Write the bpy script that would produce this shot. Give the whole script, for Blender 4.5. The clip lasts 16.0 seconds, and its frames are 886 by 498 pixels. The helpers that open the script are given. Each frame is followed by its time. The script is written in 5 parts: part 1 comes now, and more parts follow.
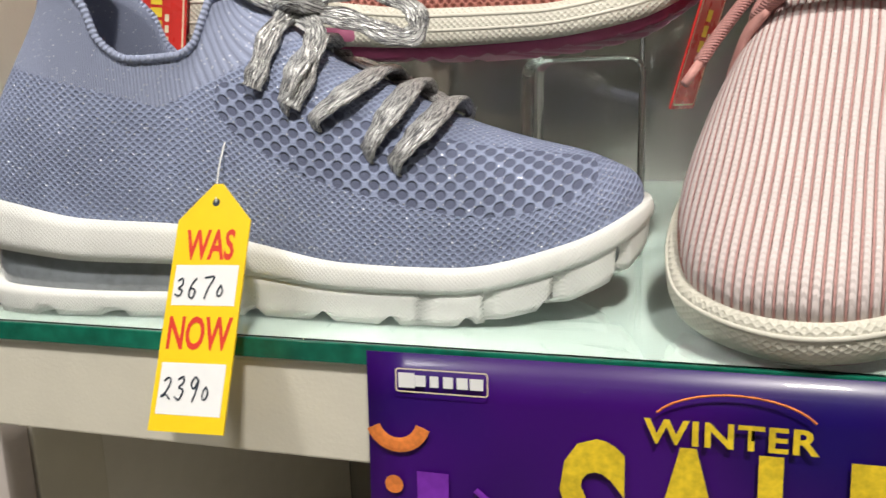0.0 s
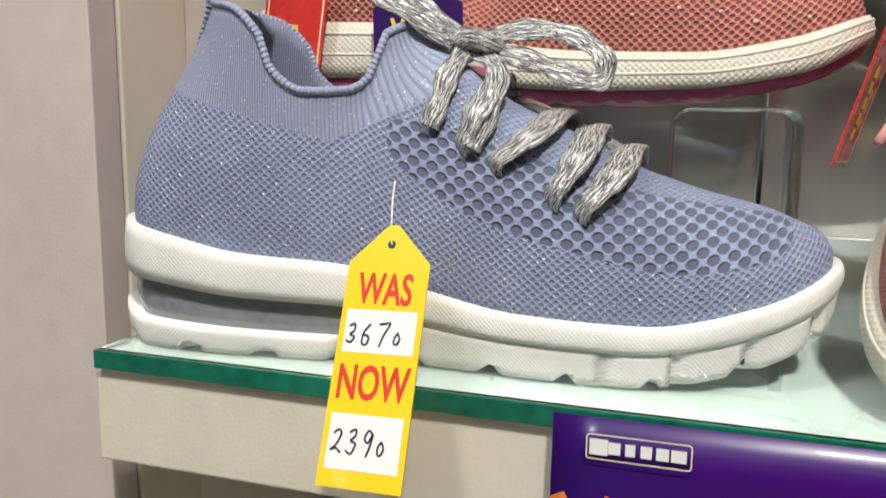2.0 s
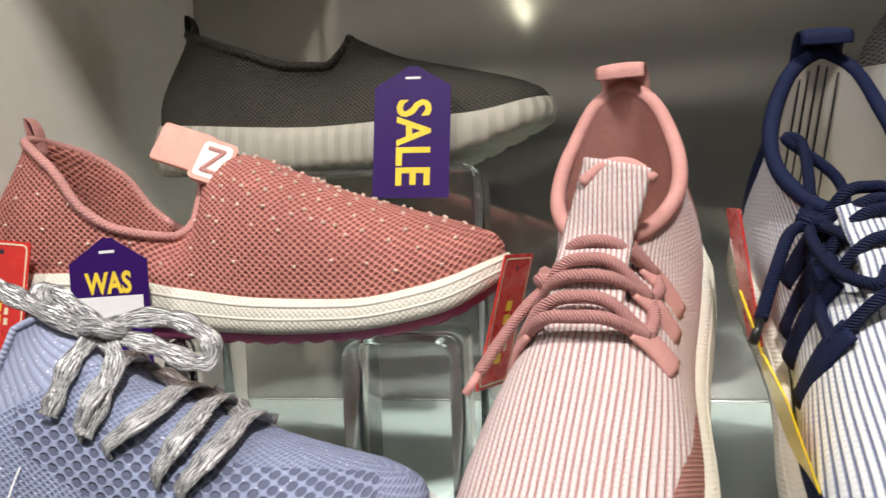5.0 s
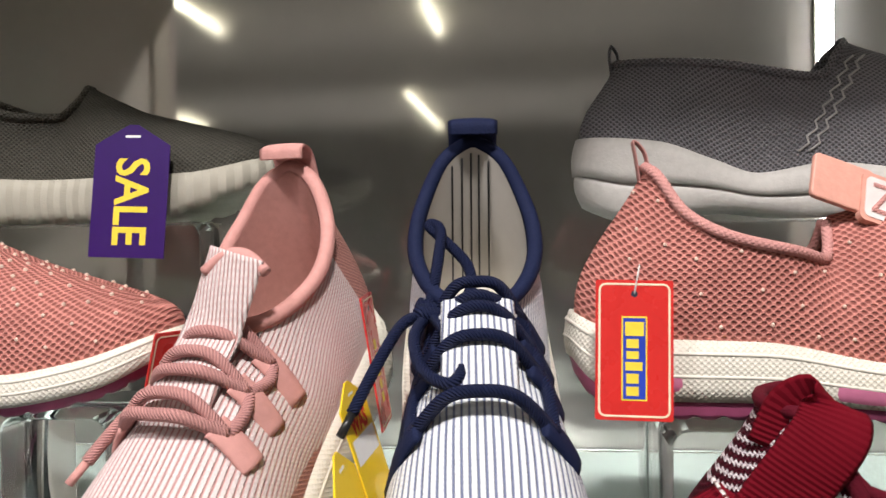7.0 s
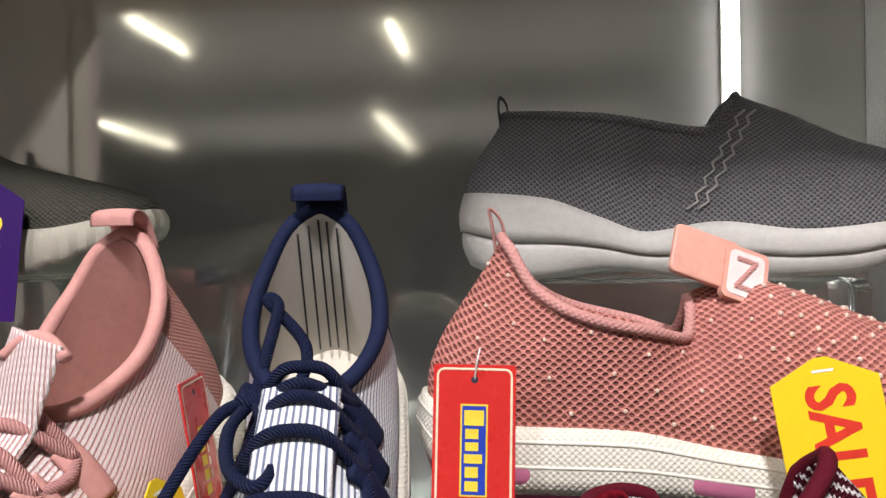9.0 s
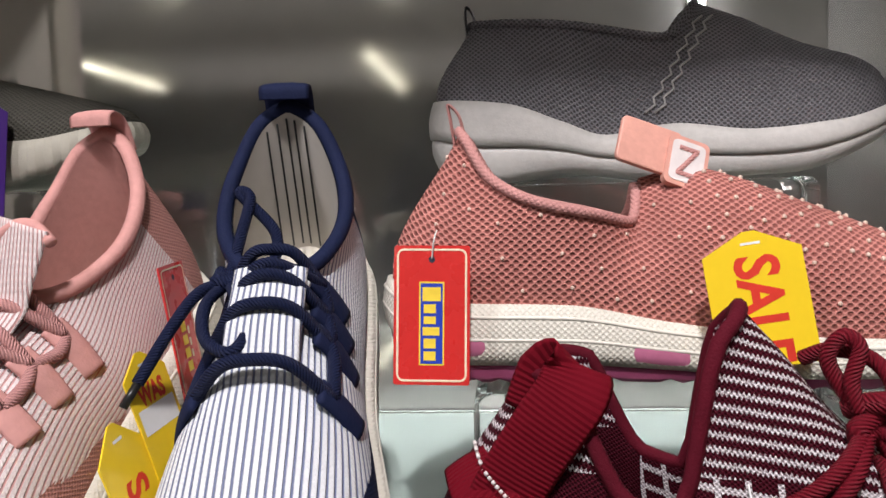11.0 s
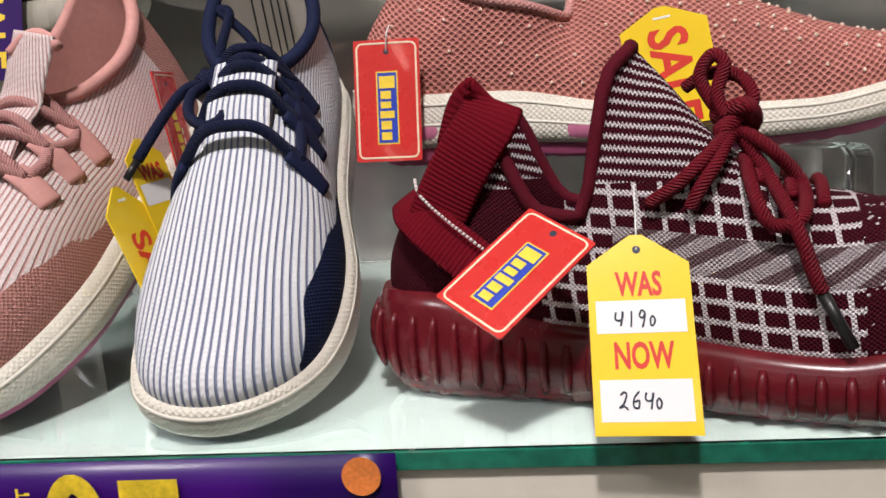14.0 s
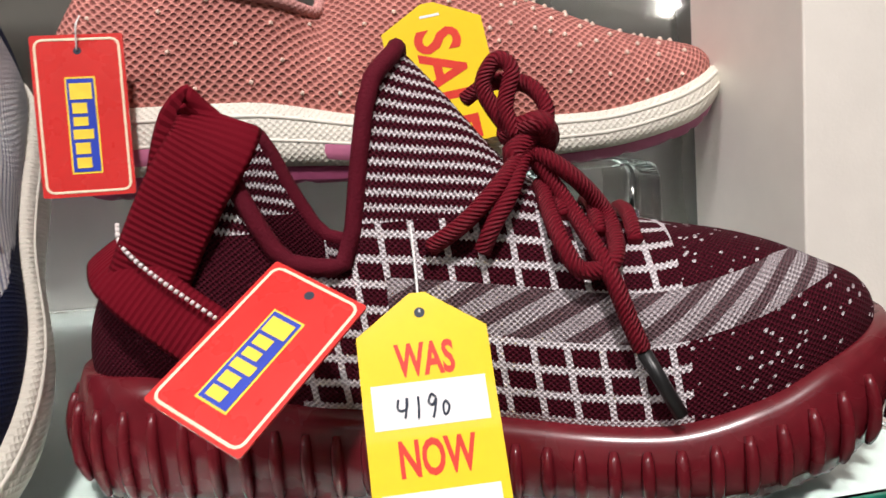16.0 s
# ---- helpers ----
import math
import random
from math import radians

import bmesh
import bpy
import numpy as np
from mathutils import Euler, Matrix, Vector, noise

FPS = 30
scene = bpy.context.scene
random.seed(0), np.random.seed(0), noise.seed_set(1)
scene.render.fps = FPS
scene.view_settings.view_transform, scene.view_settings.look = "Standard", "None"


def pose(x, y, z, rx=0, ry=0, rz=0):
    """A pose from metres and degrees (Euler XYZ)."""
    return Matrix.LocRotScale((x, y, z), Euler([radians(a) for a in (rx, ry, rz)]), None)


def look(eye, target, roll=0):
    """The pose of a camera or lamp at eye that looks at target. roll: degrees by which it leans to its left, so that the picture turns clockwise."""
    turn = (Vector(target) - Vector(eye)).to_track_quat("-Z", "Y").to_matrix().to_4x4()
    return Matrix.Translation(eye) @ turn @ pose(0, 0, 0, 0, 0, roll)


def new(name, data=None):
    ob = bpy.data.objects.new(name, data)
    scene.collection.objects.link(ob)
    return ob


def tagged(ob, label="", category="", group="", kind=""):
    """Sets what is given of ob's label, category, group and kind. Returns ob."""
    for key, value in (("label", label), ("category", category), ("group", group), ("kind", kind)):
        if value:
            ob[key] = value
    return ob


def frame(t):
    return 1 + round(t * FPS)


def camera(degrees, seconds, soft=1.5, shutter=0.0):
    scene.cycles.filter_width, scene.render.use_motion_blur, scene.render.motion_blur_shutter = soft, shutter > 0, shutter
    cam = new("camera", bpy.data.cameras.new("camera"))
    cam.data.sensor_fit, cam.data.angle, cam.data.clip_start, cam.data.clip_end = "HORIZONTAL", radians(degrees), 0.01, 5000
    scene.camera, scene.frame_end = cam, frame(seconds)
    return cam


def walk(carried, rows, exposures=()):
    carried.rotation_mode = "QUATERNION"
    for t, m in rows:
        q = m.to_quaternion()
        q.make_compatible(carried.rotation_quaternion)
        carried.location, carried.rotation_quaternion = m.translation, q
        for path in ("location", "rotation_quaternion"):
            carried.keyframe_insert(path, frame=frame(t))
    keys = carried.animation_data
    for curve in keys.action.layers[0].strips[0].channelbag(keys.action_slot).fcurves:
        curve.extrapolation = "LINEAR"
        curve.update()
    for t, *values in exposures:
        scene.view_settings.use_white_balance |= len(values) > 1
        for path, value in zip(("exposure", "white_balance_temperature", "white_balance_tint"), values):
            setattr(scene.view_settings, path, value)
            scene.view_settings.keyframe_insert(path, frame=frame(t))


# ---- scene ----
cam = camera(58.0, 16.0, soft=1.5, shutter=0.25)
PATH = [
    (0, (0.2991, -0.2645, 0.0955), (0.0302, 0.6762, -0.1116), -1.71),
    (0.5, (0.2722, -0.2731, 0.0899), (-0.0106, 0.6633, -0.1176), -0.69),
    (1, (0.2487, -0.2724, 0.0823), (-0.0421, 0.6607, -0.1292), 0.84),
    (1.5, (0.2365, -0.2686, 0.0851), (-0.0577, 0.6642, -0.1230), 1.27),
    (2, (0.2335, -0.2650, 0.0989), (-0.0556, 0.6779, -0.0662), 0.98),
    (2.5, (0.2391, -0.2609, 0.1120), (-0.0344, 0.6934, -0.0083), 0.91),
    (3, (0.2520, -0.2576, 0.1258), (0.0044, 0.7069, 0.0338), -0.07),
    (3.5, (0.2670, -0.2598, 0.1425), (0.0424, 0.7132, 0.0889), -0.71),
    (3.7, (0.2748, -0.2647, 0.1495), (0.0559, 0.7102, 0.1100), -1.09),
    (5.8, (0.4405, -0.2647, 0.1735), (0.2647, 0.7195, 0.1518), -2.88),
    (6, (0.4570, -0.2620, 0.1762), (0.2924, 0.7242, 0.1589), -3.13),
    (6.5, (0.4945, -0.2524, 0.1940), (0.3740, 0.7399, 0.1681), -2.57),
    (7, (0.5184, -0.2469, 0.2056), (0.4072, 0.7466, 0.1793), -1.03),
    (7.5, (0.5429, -0.2392, 0.2045), (0.4453, 0.7557, 0.1794), -0.12),
    (8, (0.5672, -0.2174, 0.2266), (0.4805, 0.7788, 0.2140), -0.48),
    (8.2, (0.5729, -0.2133, 0.2326), (0.4927, 0.7835, 0.2307), -0.76),
    (10.3, (0.5964, -0.2100, 0.2190), (0.5128, 0.7864, 0.2030), -1.12),
    (10.5, (0.6006, -0.2150, 0.2112), (0.5209, 0.7810, 0.1700), -1.26),
    (11, (0.6025, -0.2370, 0.2059), (0.5261, 0.7573, 0.1309), -1.72),
    (11.5, (0.6116, -0.2750, 0.1926), (0.5153, 0.7173, 0.1149), -2.17),
    (12, (0.6197, -0.2976, 0.1721), (0.5119, 0.6929, 0.0864), -2.45),
    (12.5, (0.6259, -0.3053, 0.1472), (0.5078, 0.6826, 0.0468), -2.61),
    (13, (0.6303, -0.3071, 0.1328), (0.5081, 0.6775, 0.0081), -2.98),
    (13.5, (0.6365, -0.3089, 0.1277), (0.5044, 0.6728, -0.0091), -3.92),
    (14, (0.6467, -0.3010, 0.1258), (0.5254, 0.6809, -0.0195), -4.23),
    (14.5, (0.6562, -0.2795, 0.1187), (0.5765, 0.7045, -0.0405), -4.06),
    (15, (0.6642, -0.2560, 0.1192), (0.6411, 0.7264, -0.0662), -4.51),
    (15.5, (0.6572, -0.2334, 0.1245), (0.7335, 0.7493, -0.0441), -3.44),
    (16, (0.6538, -0.2150, 0.1292), (0.8172, 0.7594, -0.0250), -4.77),
]
EXPOSURES = ((0, -0.16, 6500, 10), (3.7, -0.04, 6400, 10), (5.8, 0.06, 6350, 15), (8.2, 0.12, 6250, 16), (10.3, -0.04, 6100, 18), (12, -0.16, 6200, 19), (14, -0.22, 6300, 19), (16, 0.0, 6300, 18))
walk(cam, [(t, look(eye, target, roll)) for t, eye, target, roll in PATH], exposures=EXPOSURES)

# ---- world and lights ----
world = bpy.data.worlds.new("shop_world")
scene.world = world
world.use_nodes = True
world.node_tree.nodes["Background"].inputs[0].default_value = (0.9, 0.95, 1.0, 1)
world.node_tree.nodes["Background"].inputs[1].default_value = 0.02


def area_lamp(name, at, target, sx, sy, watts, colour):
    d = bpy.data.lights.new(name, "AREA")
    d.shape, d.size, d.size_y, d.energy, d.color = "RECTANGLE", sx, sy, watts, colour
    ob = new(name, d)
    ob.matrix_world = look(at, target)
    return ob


# two ceiling lamps of the aisle in front of the rack
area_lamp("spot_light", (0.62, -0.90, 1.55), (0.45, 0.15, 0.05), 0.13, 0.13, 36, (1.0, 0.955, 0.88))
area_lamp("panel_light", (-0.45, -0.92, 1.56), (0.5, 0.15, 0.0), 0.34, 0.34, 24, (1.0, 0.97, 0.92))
# broad unseen fill, added to brighten the back panel and soften shadows
area_lamp("aisle_fill", (0.5, -2.2, 1.55), (0.5, -2.0, -1.2), 2.4, 0.25, 6, (0.95, 0.98, 1.0))


# added fill lamps, unseen, wash the ceiling that the glossy panel reflects
area_lamp("ceiling_fill", (-0.6, -4.2, 0.75), (-0.6, -4.21, 1.6), 5.0, 1.5, 12, (1.0, 0.97, 0.90))
area_lamp("far_ceiling_fill", (-0.6, -8.0, 0.75), (-0.6, -8.01, 1.6), 6.0, 2.5, 26, (1.0, 0.97, 0.90))


# ---- material helpers ----
class Net:
    def __init__(self, name):
        self.m = bpy.data.materials.new(name)
        self.m.use_nodes = True
        self.t = self.m.node_tree
        self.b = self.t.nodes["Principled BSDF"]

    def n(self, kind, **kw):
        nd = self.t.nodes.new("ShaderNode" + kind)
        for k, v in kw.items():
            if k == "operation":
                nd.operation = v
            elif k == "ins":
                for i, val in v.items():
                    if hasattr(val, "links"):
                        self.t.links.new(val, nd.inputs[i])
                    else:
                        nd.inputs[i].default_value = val
        return nd

    def put(self, key, val):
        if hasattr(val, "links"):
            self.t.links.new(val, self.b.inputs[key])
        else:
            self.b.inputs[key].default_value = val

    def math(self, op, a, b=0.0, c=0.0):
        return self.n("Math", operation=op, ins={0: a, 1: b, 2: c}).outputs[0]

    def obj(self):
        return self.n("TexCoord").outputs["Object"]

    def uv(self):
        return self.n("TexCoord").outputs["UV"]

    def split(self, v):
        return self.n("SeparateXYZ", ins={0: v}).outputs

    def join(self, x, y, z=0.0):
        return self.n("CombineXYZ", ins={0: x, 1: y, 2: z}).outputs[0]

    def noise(self, v, scale, detail=3.0):
        return self.n("TexNoise", ins={"Vector": v, "Scale": scale, "Detail": detail}).outputs["Fac"]

    def mix(self, f, a, b):
        nd = self.t.nodes.new("ShaderNodeMix")
        nd.data_type = "RGBA"
        for i, val in ((0, f), (6, a), (7, b)):
            if hasattr(val, "links"):
                self.t.links.new(val, nd.inputs[i])
            else:
                nd.inputs[i].default_value = (*val, 1) if isinstance(val, tuple) and len(val) == 3 else val
        return nd.outputs[2]

    def step(self, v, lo, hi):
        nd = self.n("MapRange", ins={0: v, 1: lo, 2: hi, 3: 0.0, 4: 1.0})
        nd.interpolation_type = "SMOOTHSTEP"
        return nd.outputs[0]

    def bump(self, h, dist, strength=1.0):
        nd = self.n("Bump", ins={"Strength": strength, "Distance": dist, "Height": h})
        self.put("Normal", nd.outputs[0])

    def dots(self, x, y, cx, cy):
        """Distance to the nearest point of a staggered lattice, 0 to about 0.7."""
        out = []
        for off in (0.0, 0.5):
            fx = self.math("SUBTRACT", self.math("FRACT", self.math("ADD", self.math("DIVIDE", x, cx), off)), 0.5)
            fy = self.math("SUBTRACT", self.math("FRACT", self.math("ADD", self.math("DIVIDE", y, cy), off)), 0.5)
            out.append(self.math("SQRT", self.math("ADD", self.math("MULTIPLY", fx, fx), self.math("MULTIPLY", fy, fy))))
        return self.math("MINIMUM", *out)

    def wave(self, x, period):
        """0 to 1 triangle wave."""
        return self.math("MULTIPLY", self.math("ABSOLUTE", self.math("SUBTRACT", self.math("FRACT", self.math("DIVIDE", x, period)), 0.5)), 2.0)


def dim(c, k):
    return tuple(v * k for v in c)


def plain(name, col, rough=0.5, metal=0.0, var=0.12, scale=25.0, bump=0.0, bscale=600.0, coat=0.0, spec=0.35):
    n = Net(name)
    o = n.obj()
    f = n.math("ADD", n.math("MULTIPLY", n.noise(o, scale), 0.6), n.math("MULTIPLY", n.noise(o, scale * 9), 0.4))
    f = n.step(f, 0.3, 0.7)
    n.put("Base Color", n.mix(f, dim(col, 1 - var), dim(col, 1 + var * 0.6)))
    n.put("Roughness", n.math("ADD", rough - 0.06, n.math("MULTIPLY", n.noise(o, scale * 3), 0.12)))
    n.put("Metallic", metal)
    n.put("Coat Weight", coat)
    n.put("Specular IOR Level", spec)
    if bump:
        n.bump(n.noise(o, bscale, 2.0), bump)
    return n.m


def knit(name, col, hole, cell=(0.0035, 0.0028), size=(0.18, 0.34), rough=0.8, glitter=0.0, zone=None, bump=0.0008, cuff=None):
    """Mesh-knit cloth: a staggered lattice of small dark holes between yarns; zone: a second, larger lattice inside an oval of the cloth."""
    n = Net(name)
    u, v, _ = n.split(n.uv())
    o = n.obj()
    wob = n.math("MULTIPLY", n.math("SUBTRACT", n.noise(o, 120.0), 0.5), 0.0014)
    d = n.dots(n.math("ADD", u, wob), n.math("ADD", v, wob), *cell)
    yarn = n.step(d, *size)
    if zone:
        (zx, zy, rx, ry, slope), zcell = zone
        a = n.math("DIVIDE", n.math("SUBTRACT", u, zx), rx)
        b = n.math("DIVIDE", n.math("SUBTRACT", n.math("ADD", v, n.math("MULTIPLY", u, slope)), zy), ry)
        r = n.math("ADD", n.math("POWER", n.math("ABSOLUTE", a), 3.0), n.math("POWER", n.math("ABSOLUTE", b), 3.0))
        inside = n.math("LESS_THAN", r, 1.0)
        big = n.step(n.dots(u, v, *zcell), 0.22, 0.36)
        yarn = n.math("ADD", n.math("MULTIPLY", inside, big), n.math("MULTIPLY", n.math("SUBTRACT", 1.0, inside), n.math("ADD", 0.45, n.math("MULTIPLY", yarn, 0.55))))
    tone = n.step(n.noise(o, 35.0), 0.3, 0.7)
    c = n.mix(tone, dim(col, 0.88), dim(col, 1.08))
    c = n.mix(yarn, hole, c)
    if cuff:
        ox, oy, oz = n.split(o)
        zl = n.math("ADD", n.math("SUBTRACT", 0.114, n.math("MULTIPLY", ox, 0.27)), n.math("MULTIPLY", n.math("MAXIMUM", n.math("SUBTRACT", ox, 0.100), 0.0), 0.75))
        zl = n.math("ADD", zl, n.math("MULTIPLY", n.wave(ox, 0.004), 0.0012))
        cf = n.math("GREATER_THAN", oz, zl)
        ang = n.math("ARCTAN2", oy, n.math("SUBTRACT", ox, 0.066))
        rb = n.wave(ang, 0.032)
        c = n.mix(cf, c, n.mix(n.step(rb, 0.1, 0.6), dim(cuff, 0.72), cuff))
        yarn = n.math("ADD", n.math("MULTIPLY", yarn, n.math("SUBTRACT", 1.0, cf)), n.math("MULTIPLY", n.math("ADD", 0.5, n.math("MULTIPLY", rb, 0.5)), cf))
    if glitter:
        w = n.n("TexVoronoi", ins={"Vector": o, "Scale": 900.0})
        pick = n.math("GREATER_THAN", n.split(w.outputs["Color"])[0], 0.87)
        near = n.math("LESS_THAN", w.outputs["Distance"], 0.32)
        g = n.math("MULTIPLY", n.math("MULTIPLY", pick, near), yarn)
        n.put("Metallic", n.math("MULTIPLY", g, glitter))
        c = n.mix(g, c, (0.8, 0.82, 0.86))
        n.put("Roughness", n.math("SUBTRACT", rough, n.math("MULTIPLY", g, 0.5)))
    else:
        n.put("Roughness", rough)
    n.put("Base Color", c)
    n.put("Specular IOR Level", 0.2)
    n.bump(n.math("ADD", yarn, n.math("MULTIPLY", n.noise(o, 1500.0, 1.0), 0.3)), bump)
    return n.m


def rib(name, light, gap, patch, period=0.0042, edge=(0.03, 0.28)):
    """Lengthwise ribbed knit with a plain knitted patch low on both sides; edge: the patch's height and where it ends towards the toe."""
    n = Net(name)
    x, y, z = n.split(n.obj())
    u, v, _ = n.split(n.uv())
    wide, tip = edge
    across = n.n("UVMap")
    across.uv_map = "ridge"
    ys = y
    if tip > 0.01:
        toe = n.step(x, 0.17, 0.25)
        flank = n.math("MULTIPLY", n.split(across.outputs[0])[1], n.math("SUBTRACT", 1.0, toe))
        ys = n.math("ADD", flank, n.math("MULTIPLY", n.math("MULTIPLY", y, 1.22), toe))
    fan = n.math("DIVIDE", ys, n.math("ADD", 0.55, n.math("MULTIPLY", x, 1.9)))
    w = n.wave(fan, period)
    s = n.step(w, 0.18, 0.42)
    twist = n.wave(n.math("ADD", x, n.math("MULTIPLY", w, 0.0012)), 0.0024)
    c = n.mix(n.noise(n.obj(), 60.0), dim(light, 0.86), light)
    c = n.mix(s, gap, c)
    jag = n.math("MULTIPLY", n.math("FLOOR", n.math("DIVIDE", fan, period)), 7.31)
    jag = n.math("MULTIPLY", n.math("SINE", jag), 0.006)
    xj = n.math("ADD", x, jag)
    lim = n.math("MULTIPLY", n.math("MULTIPLY", n.step(xj, 0.09, 0.22), n.math("SUBTRACT", 1.0, n.step(xj, 0.235, tip + 0.004))), n.math("SUBTRACT", wide, n.math("MULTIPLY", n.math("LESS_THAN", y, 0.0), wide * 0.45)))
    p = n.math("MULTIPLY", n.math("LESS_THAN", v, lim), n.math("LESS_THAN", xj, tip))
    p = n.math("MAXIMUM", p, n.math("LESS_THAN", n.math("SUBTRACT", x, n.math("MULTIPLY", z, 0.25)), 0.022 if tip > 0.01 else -1.0))
    pk = n.step(n.dots(x, v, 0.0026, 0.0026), 0.15, 0.4)
    pc = n.mix(pk, dim(patch, 0.55), patch)
    n.put("Base Color", n.mix(p, c, pc))
    n.put("Roughness", 0.85)
    n.put("Specular IOR Level", 0.15)
    h = n.math("ADD", n.math("MULTIPLY", s, 1.0), n.math("MULTIPLY", twist, 0.25))
    h = n.math("ADD", n.math("MULTIPLY", h, n.math("SUBTRACT", 1.0, p)), n.math("MULTIPLY", n.math("MULTIPLY", pk, p), 0.5))
    n.bump(h, 0.0012)
    return n.m


def checker_knit(name, dark, white):
    """Wine-red knit with a white window grid amidships, a slanting barred band along the side and white flecks on the toe."""
    n = Net(name)
    u, v, _ = n.split(n.uv())
    x, y, z = n.split(n.obj())
    teeth = n.wave(u, 0.0017)
    st = n.wave(n.math("ADD", v, n.math("MULTIPLY", teeth, 0.0007)), 0.0018)
    wob = n.math("MULTIPLY", teeth, 0.0009)
    gx = n.math("LESS_THAN", n.math("ABSOLUTE", n.math("SUBTRACT", n.math("FRACT", n.math("DIVIDE", n.math("ADD", u, n.math("MULTIPLY", v, 0.12)), 0.0110)), 0.5)), 0.098)
    gy = n.math("LESS_THAN", n.math("ABSOLUTE", n.math("SUBTRACT", n.math("FRACT", n.math("DIVIDE", n.math("ADD", v, wob), 0.0086)), 0.5)), 0.145)
    mid = n.math("MULTIPLY", n.math("GREATER_THAN", u, 0.088), n.math("LESS_THAN", u, 0.217))
    grid = n.math("MULTIPLY", n.math("MAXIMUM", gx, gy), mid)
    # zigzag rows high on the collar and tongue
    zz = n.math("LESS_THAN", n.math("FRACT", n.math("DIVIDE", n.math("ADD", v, n.math("MULTIPLY", teeth, 0.0016)), 0.0052)), 0.36)
    high = n.math("MULTIPLY", n.math("GREATER_THAN", z, 0.098), n.math("LESS_THAN", u, 0.2))
    w = n.math("ADD", n.math("MULTIPLY", zz, high), n.math("MULTIPLY", grid, n.math("SUBTRACT", 1.0, high)))
    # barred band
    band = n.math("LESS_THAN", n.math("ABSOLUTE", n.math("SUBTRACT", v, n.math("SUBTRACT", 0.0385, n.math("MULTIPLY", n.math("SUBTRACT", u, 0.2), 0.03)))), 0.0085)
    band = n.math("MULTIPLY", band, n.math("GREATER_THAN", u, 0.12))
    bars = n.math("LESS_THAN", n.math("FRACT", n.math("DIVIDE", n.math("SUBTRACT", u, n.math("MULTIPLY", v, 1.7)), 0.019)), 0.55)
    fine = n.math("GREATER_THAN", n.dots(u, v, 0.0022, 0.0022), 0.3)
    bars = n.math("MULTIPLY", n.math("ADD", n.math("MULTIPLY", bars, 0.62), 0.16), n.math("ADD", 0.55, n.math("MULTIPLY", fine, 0.45)))
    w = n.math("ADD", n.math("MULTIPLY", w, n.math("SUBTRACT", 1.0, band)), n.math("MULTIPLY", band, bars))
    # flecks
    vo = n.n("TexVoronoi", ins={"Vector": n.join(n.math("MULTIPLY", u, 0.8), v), "Scale": 310.0})
    fl = n.math("MULTIPLY", n.math("LESS_THAN", vo.outputs["Distance"], 0.21), n.math("GREATER_THAN", u, 0.217))
    w = n.math("MAXIMUM", w, n.math("MULTIPLY", n.math("MULTIPLY", fl, n.math("SUBTRACT", 1.0, band)), 0.8))
    yarn = n.step(n.dots(u, v, 0.0021, 0.0019), 0.1, 0.4)
    base = n.mix(yarn, dim(dark, 0.4), dark)
    wc = n.mix(yarn, dim(white, 0.6), white)
    n.put("Base Color", n.mix(w, base, wc))
    n.put("Roughness", 0.85)
    n.put("Specular IOR Level", 0.12)
    n.bump(n.math("ADD", yarn, n.math("MULTIPLY", w, 0.8)), 0.0007)
    return n.m


def textured_rubber(name, col, cell, rough=0.5, bump=0.0005, kind="dots", var=0.06, spec=0.4):
    """Moulded foam rubber with fine relief."""
    n = Net(name)
    u, v, _ = n.split(n.uv())
    o = n.obj()
    if kind == "dots":
        h = n.step(n.dots(u, v, *cell), 0.15, 0.4)
    else:
        h = n.wave(u, cell[0])
    f = n.step(n.noise(o, 30.0), 0.3, 0.75)
    n.put("Base Color", n.mix(f, dim(col, 1 - var * 2), col))
    n.put("Roughness", rough)
    n.put("Specular IOR Level", spec)
    n.bump(n.math("ADD", h, n.math("MULTIPLY", n.noise(o, 900.0), 0.2)), bump)
    return n.m


def glassy(name, col, rough=0.02, ior=1.5):
    n = Net(name)
    n.put("Base Color", (*col, 1))
    n.put("Transmission Weight", 1.0)
    n.put("Roughness", rough)
    n.put("IOR", ior)
    return n.m


CREAM = plain("cream_laminate", (0.70, 0.66, 0.56), 0.45, var=0.05, scale=6, bump=0.0001)
CREAM2 = plain("pinkish_panel", (0.56, 0.50, 0.47), 0.5, var=0.08, scale=7, bump=0.0001)
WALLW = plain("white_panel", (0.80, 0.765, 0.69), 0.45, var=0.05, scale=6, bump=0.0001)
GLOSS = plain("grey_gloss_panel", (0.46, 0.45, 0.425), 0.065, 0.7, var=0.05, scale=5, coat=0.0)
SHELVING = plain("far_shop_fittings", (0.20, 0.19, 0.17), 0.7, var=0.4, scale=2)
ROOMW = plain("shop_paint", (0.66, 0.64, 0.60), 0.7, var=0.06, scale=3)
FLOORM = plain("shop_floor_tile", (0.52, 0.50, 0.46), 0.3, var=0.1, scale=4)
FROST = plain("shelf_top_paint", (0.50, 0.575, 0.545), 0.35, var=0.04, scale=8)
GLASS = glassy("shelf_glass", (0.93, 0.985, 0.96))
EDGE = plain("green_glass_edge", (0.008, 0.15, 0.095), 0.12, var=0.5, scale=14, coat=0.5)
ACRYL = glassy("clear_acrylic", (0.97, 0.98, 0.97), 0.03, 1.49)


def glow(name, col, k):
    n = Net(name)
    n.put("Emission Color", (*col, 1))
    n.put("Emission Strength", k)
    return n.m


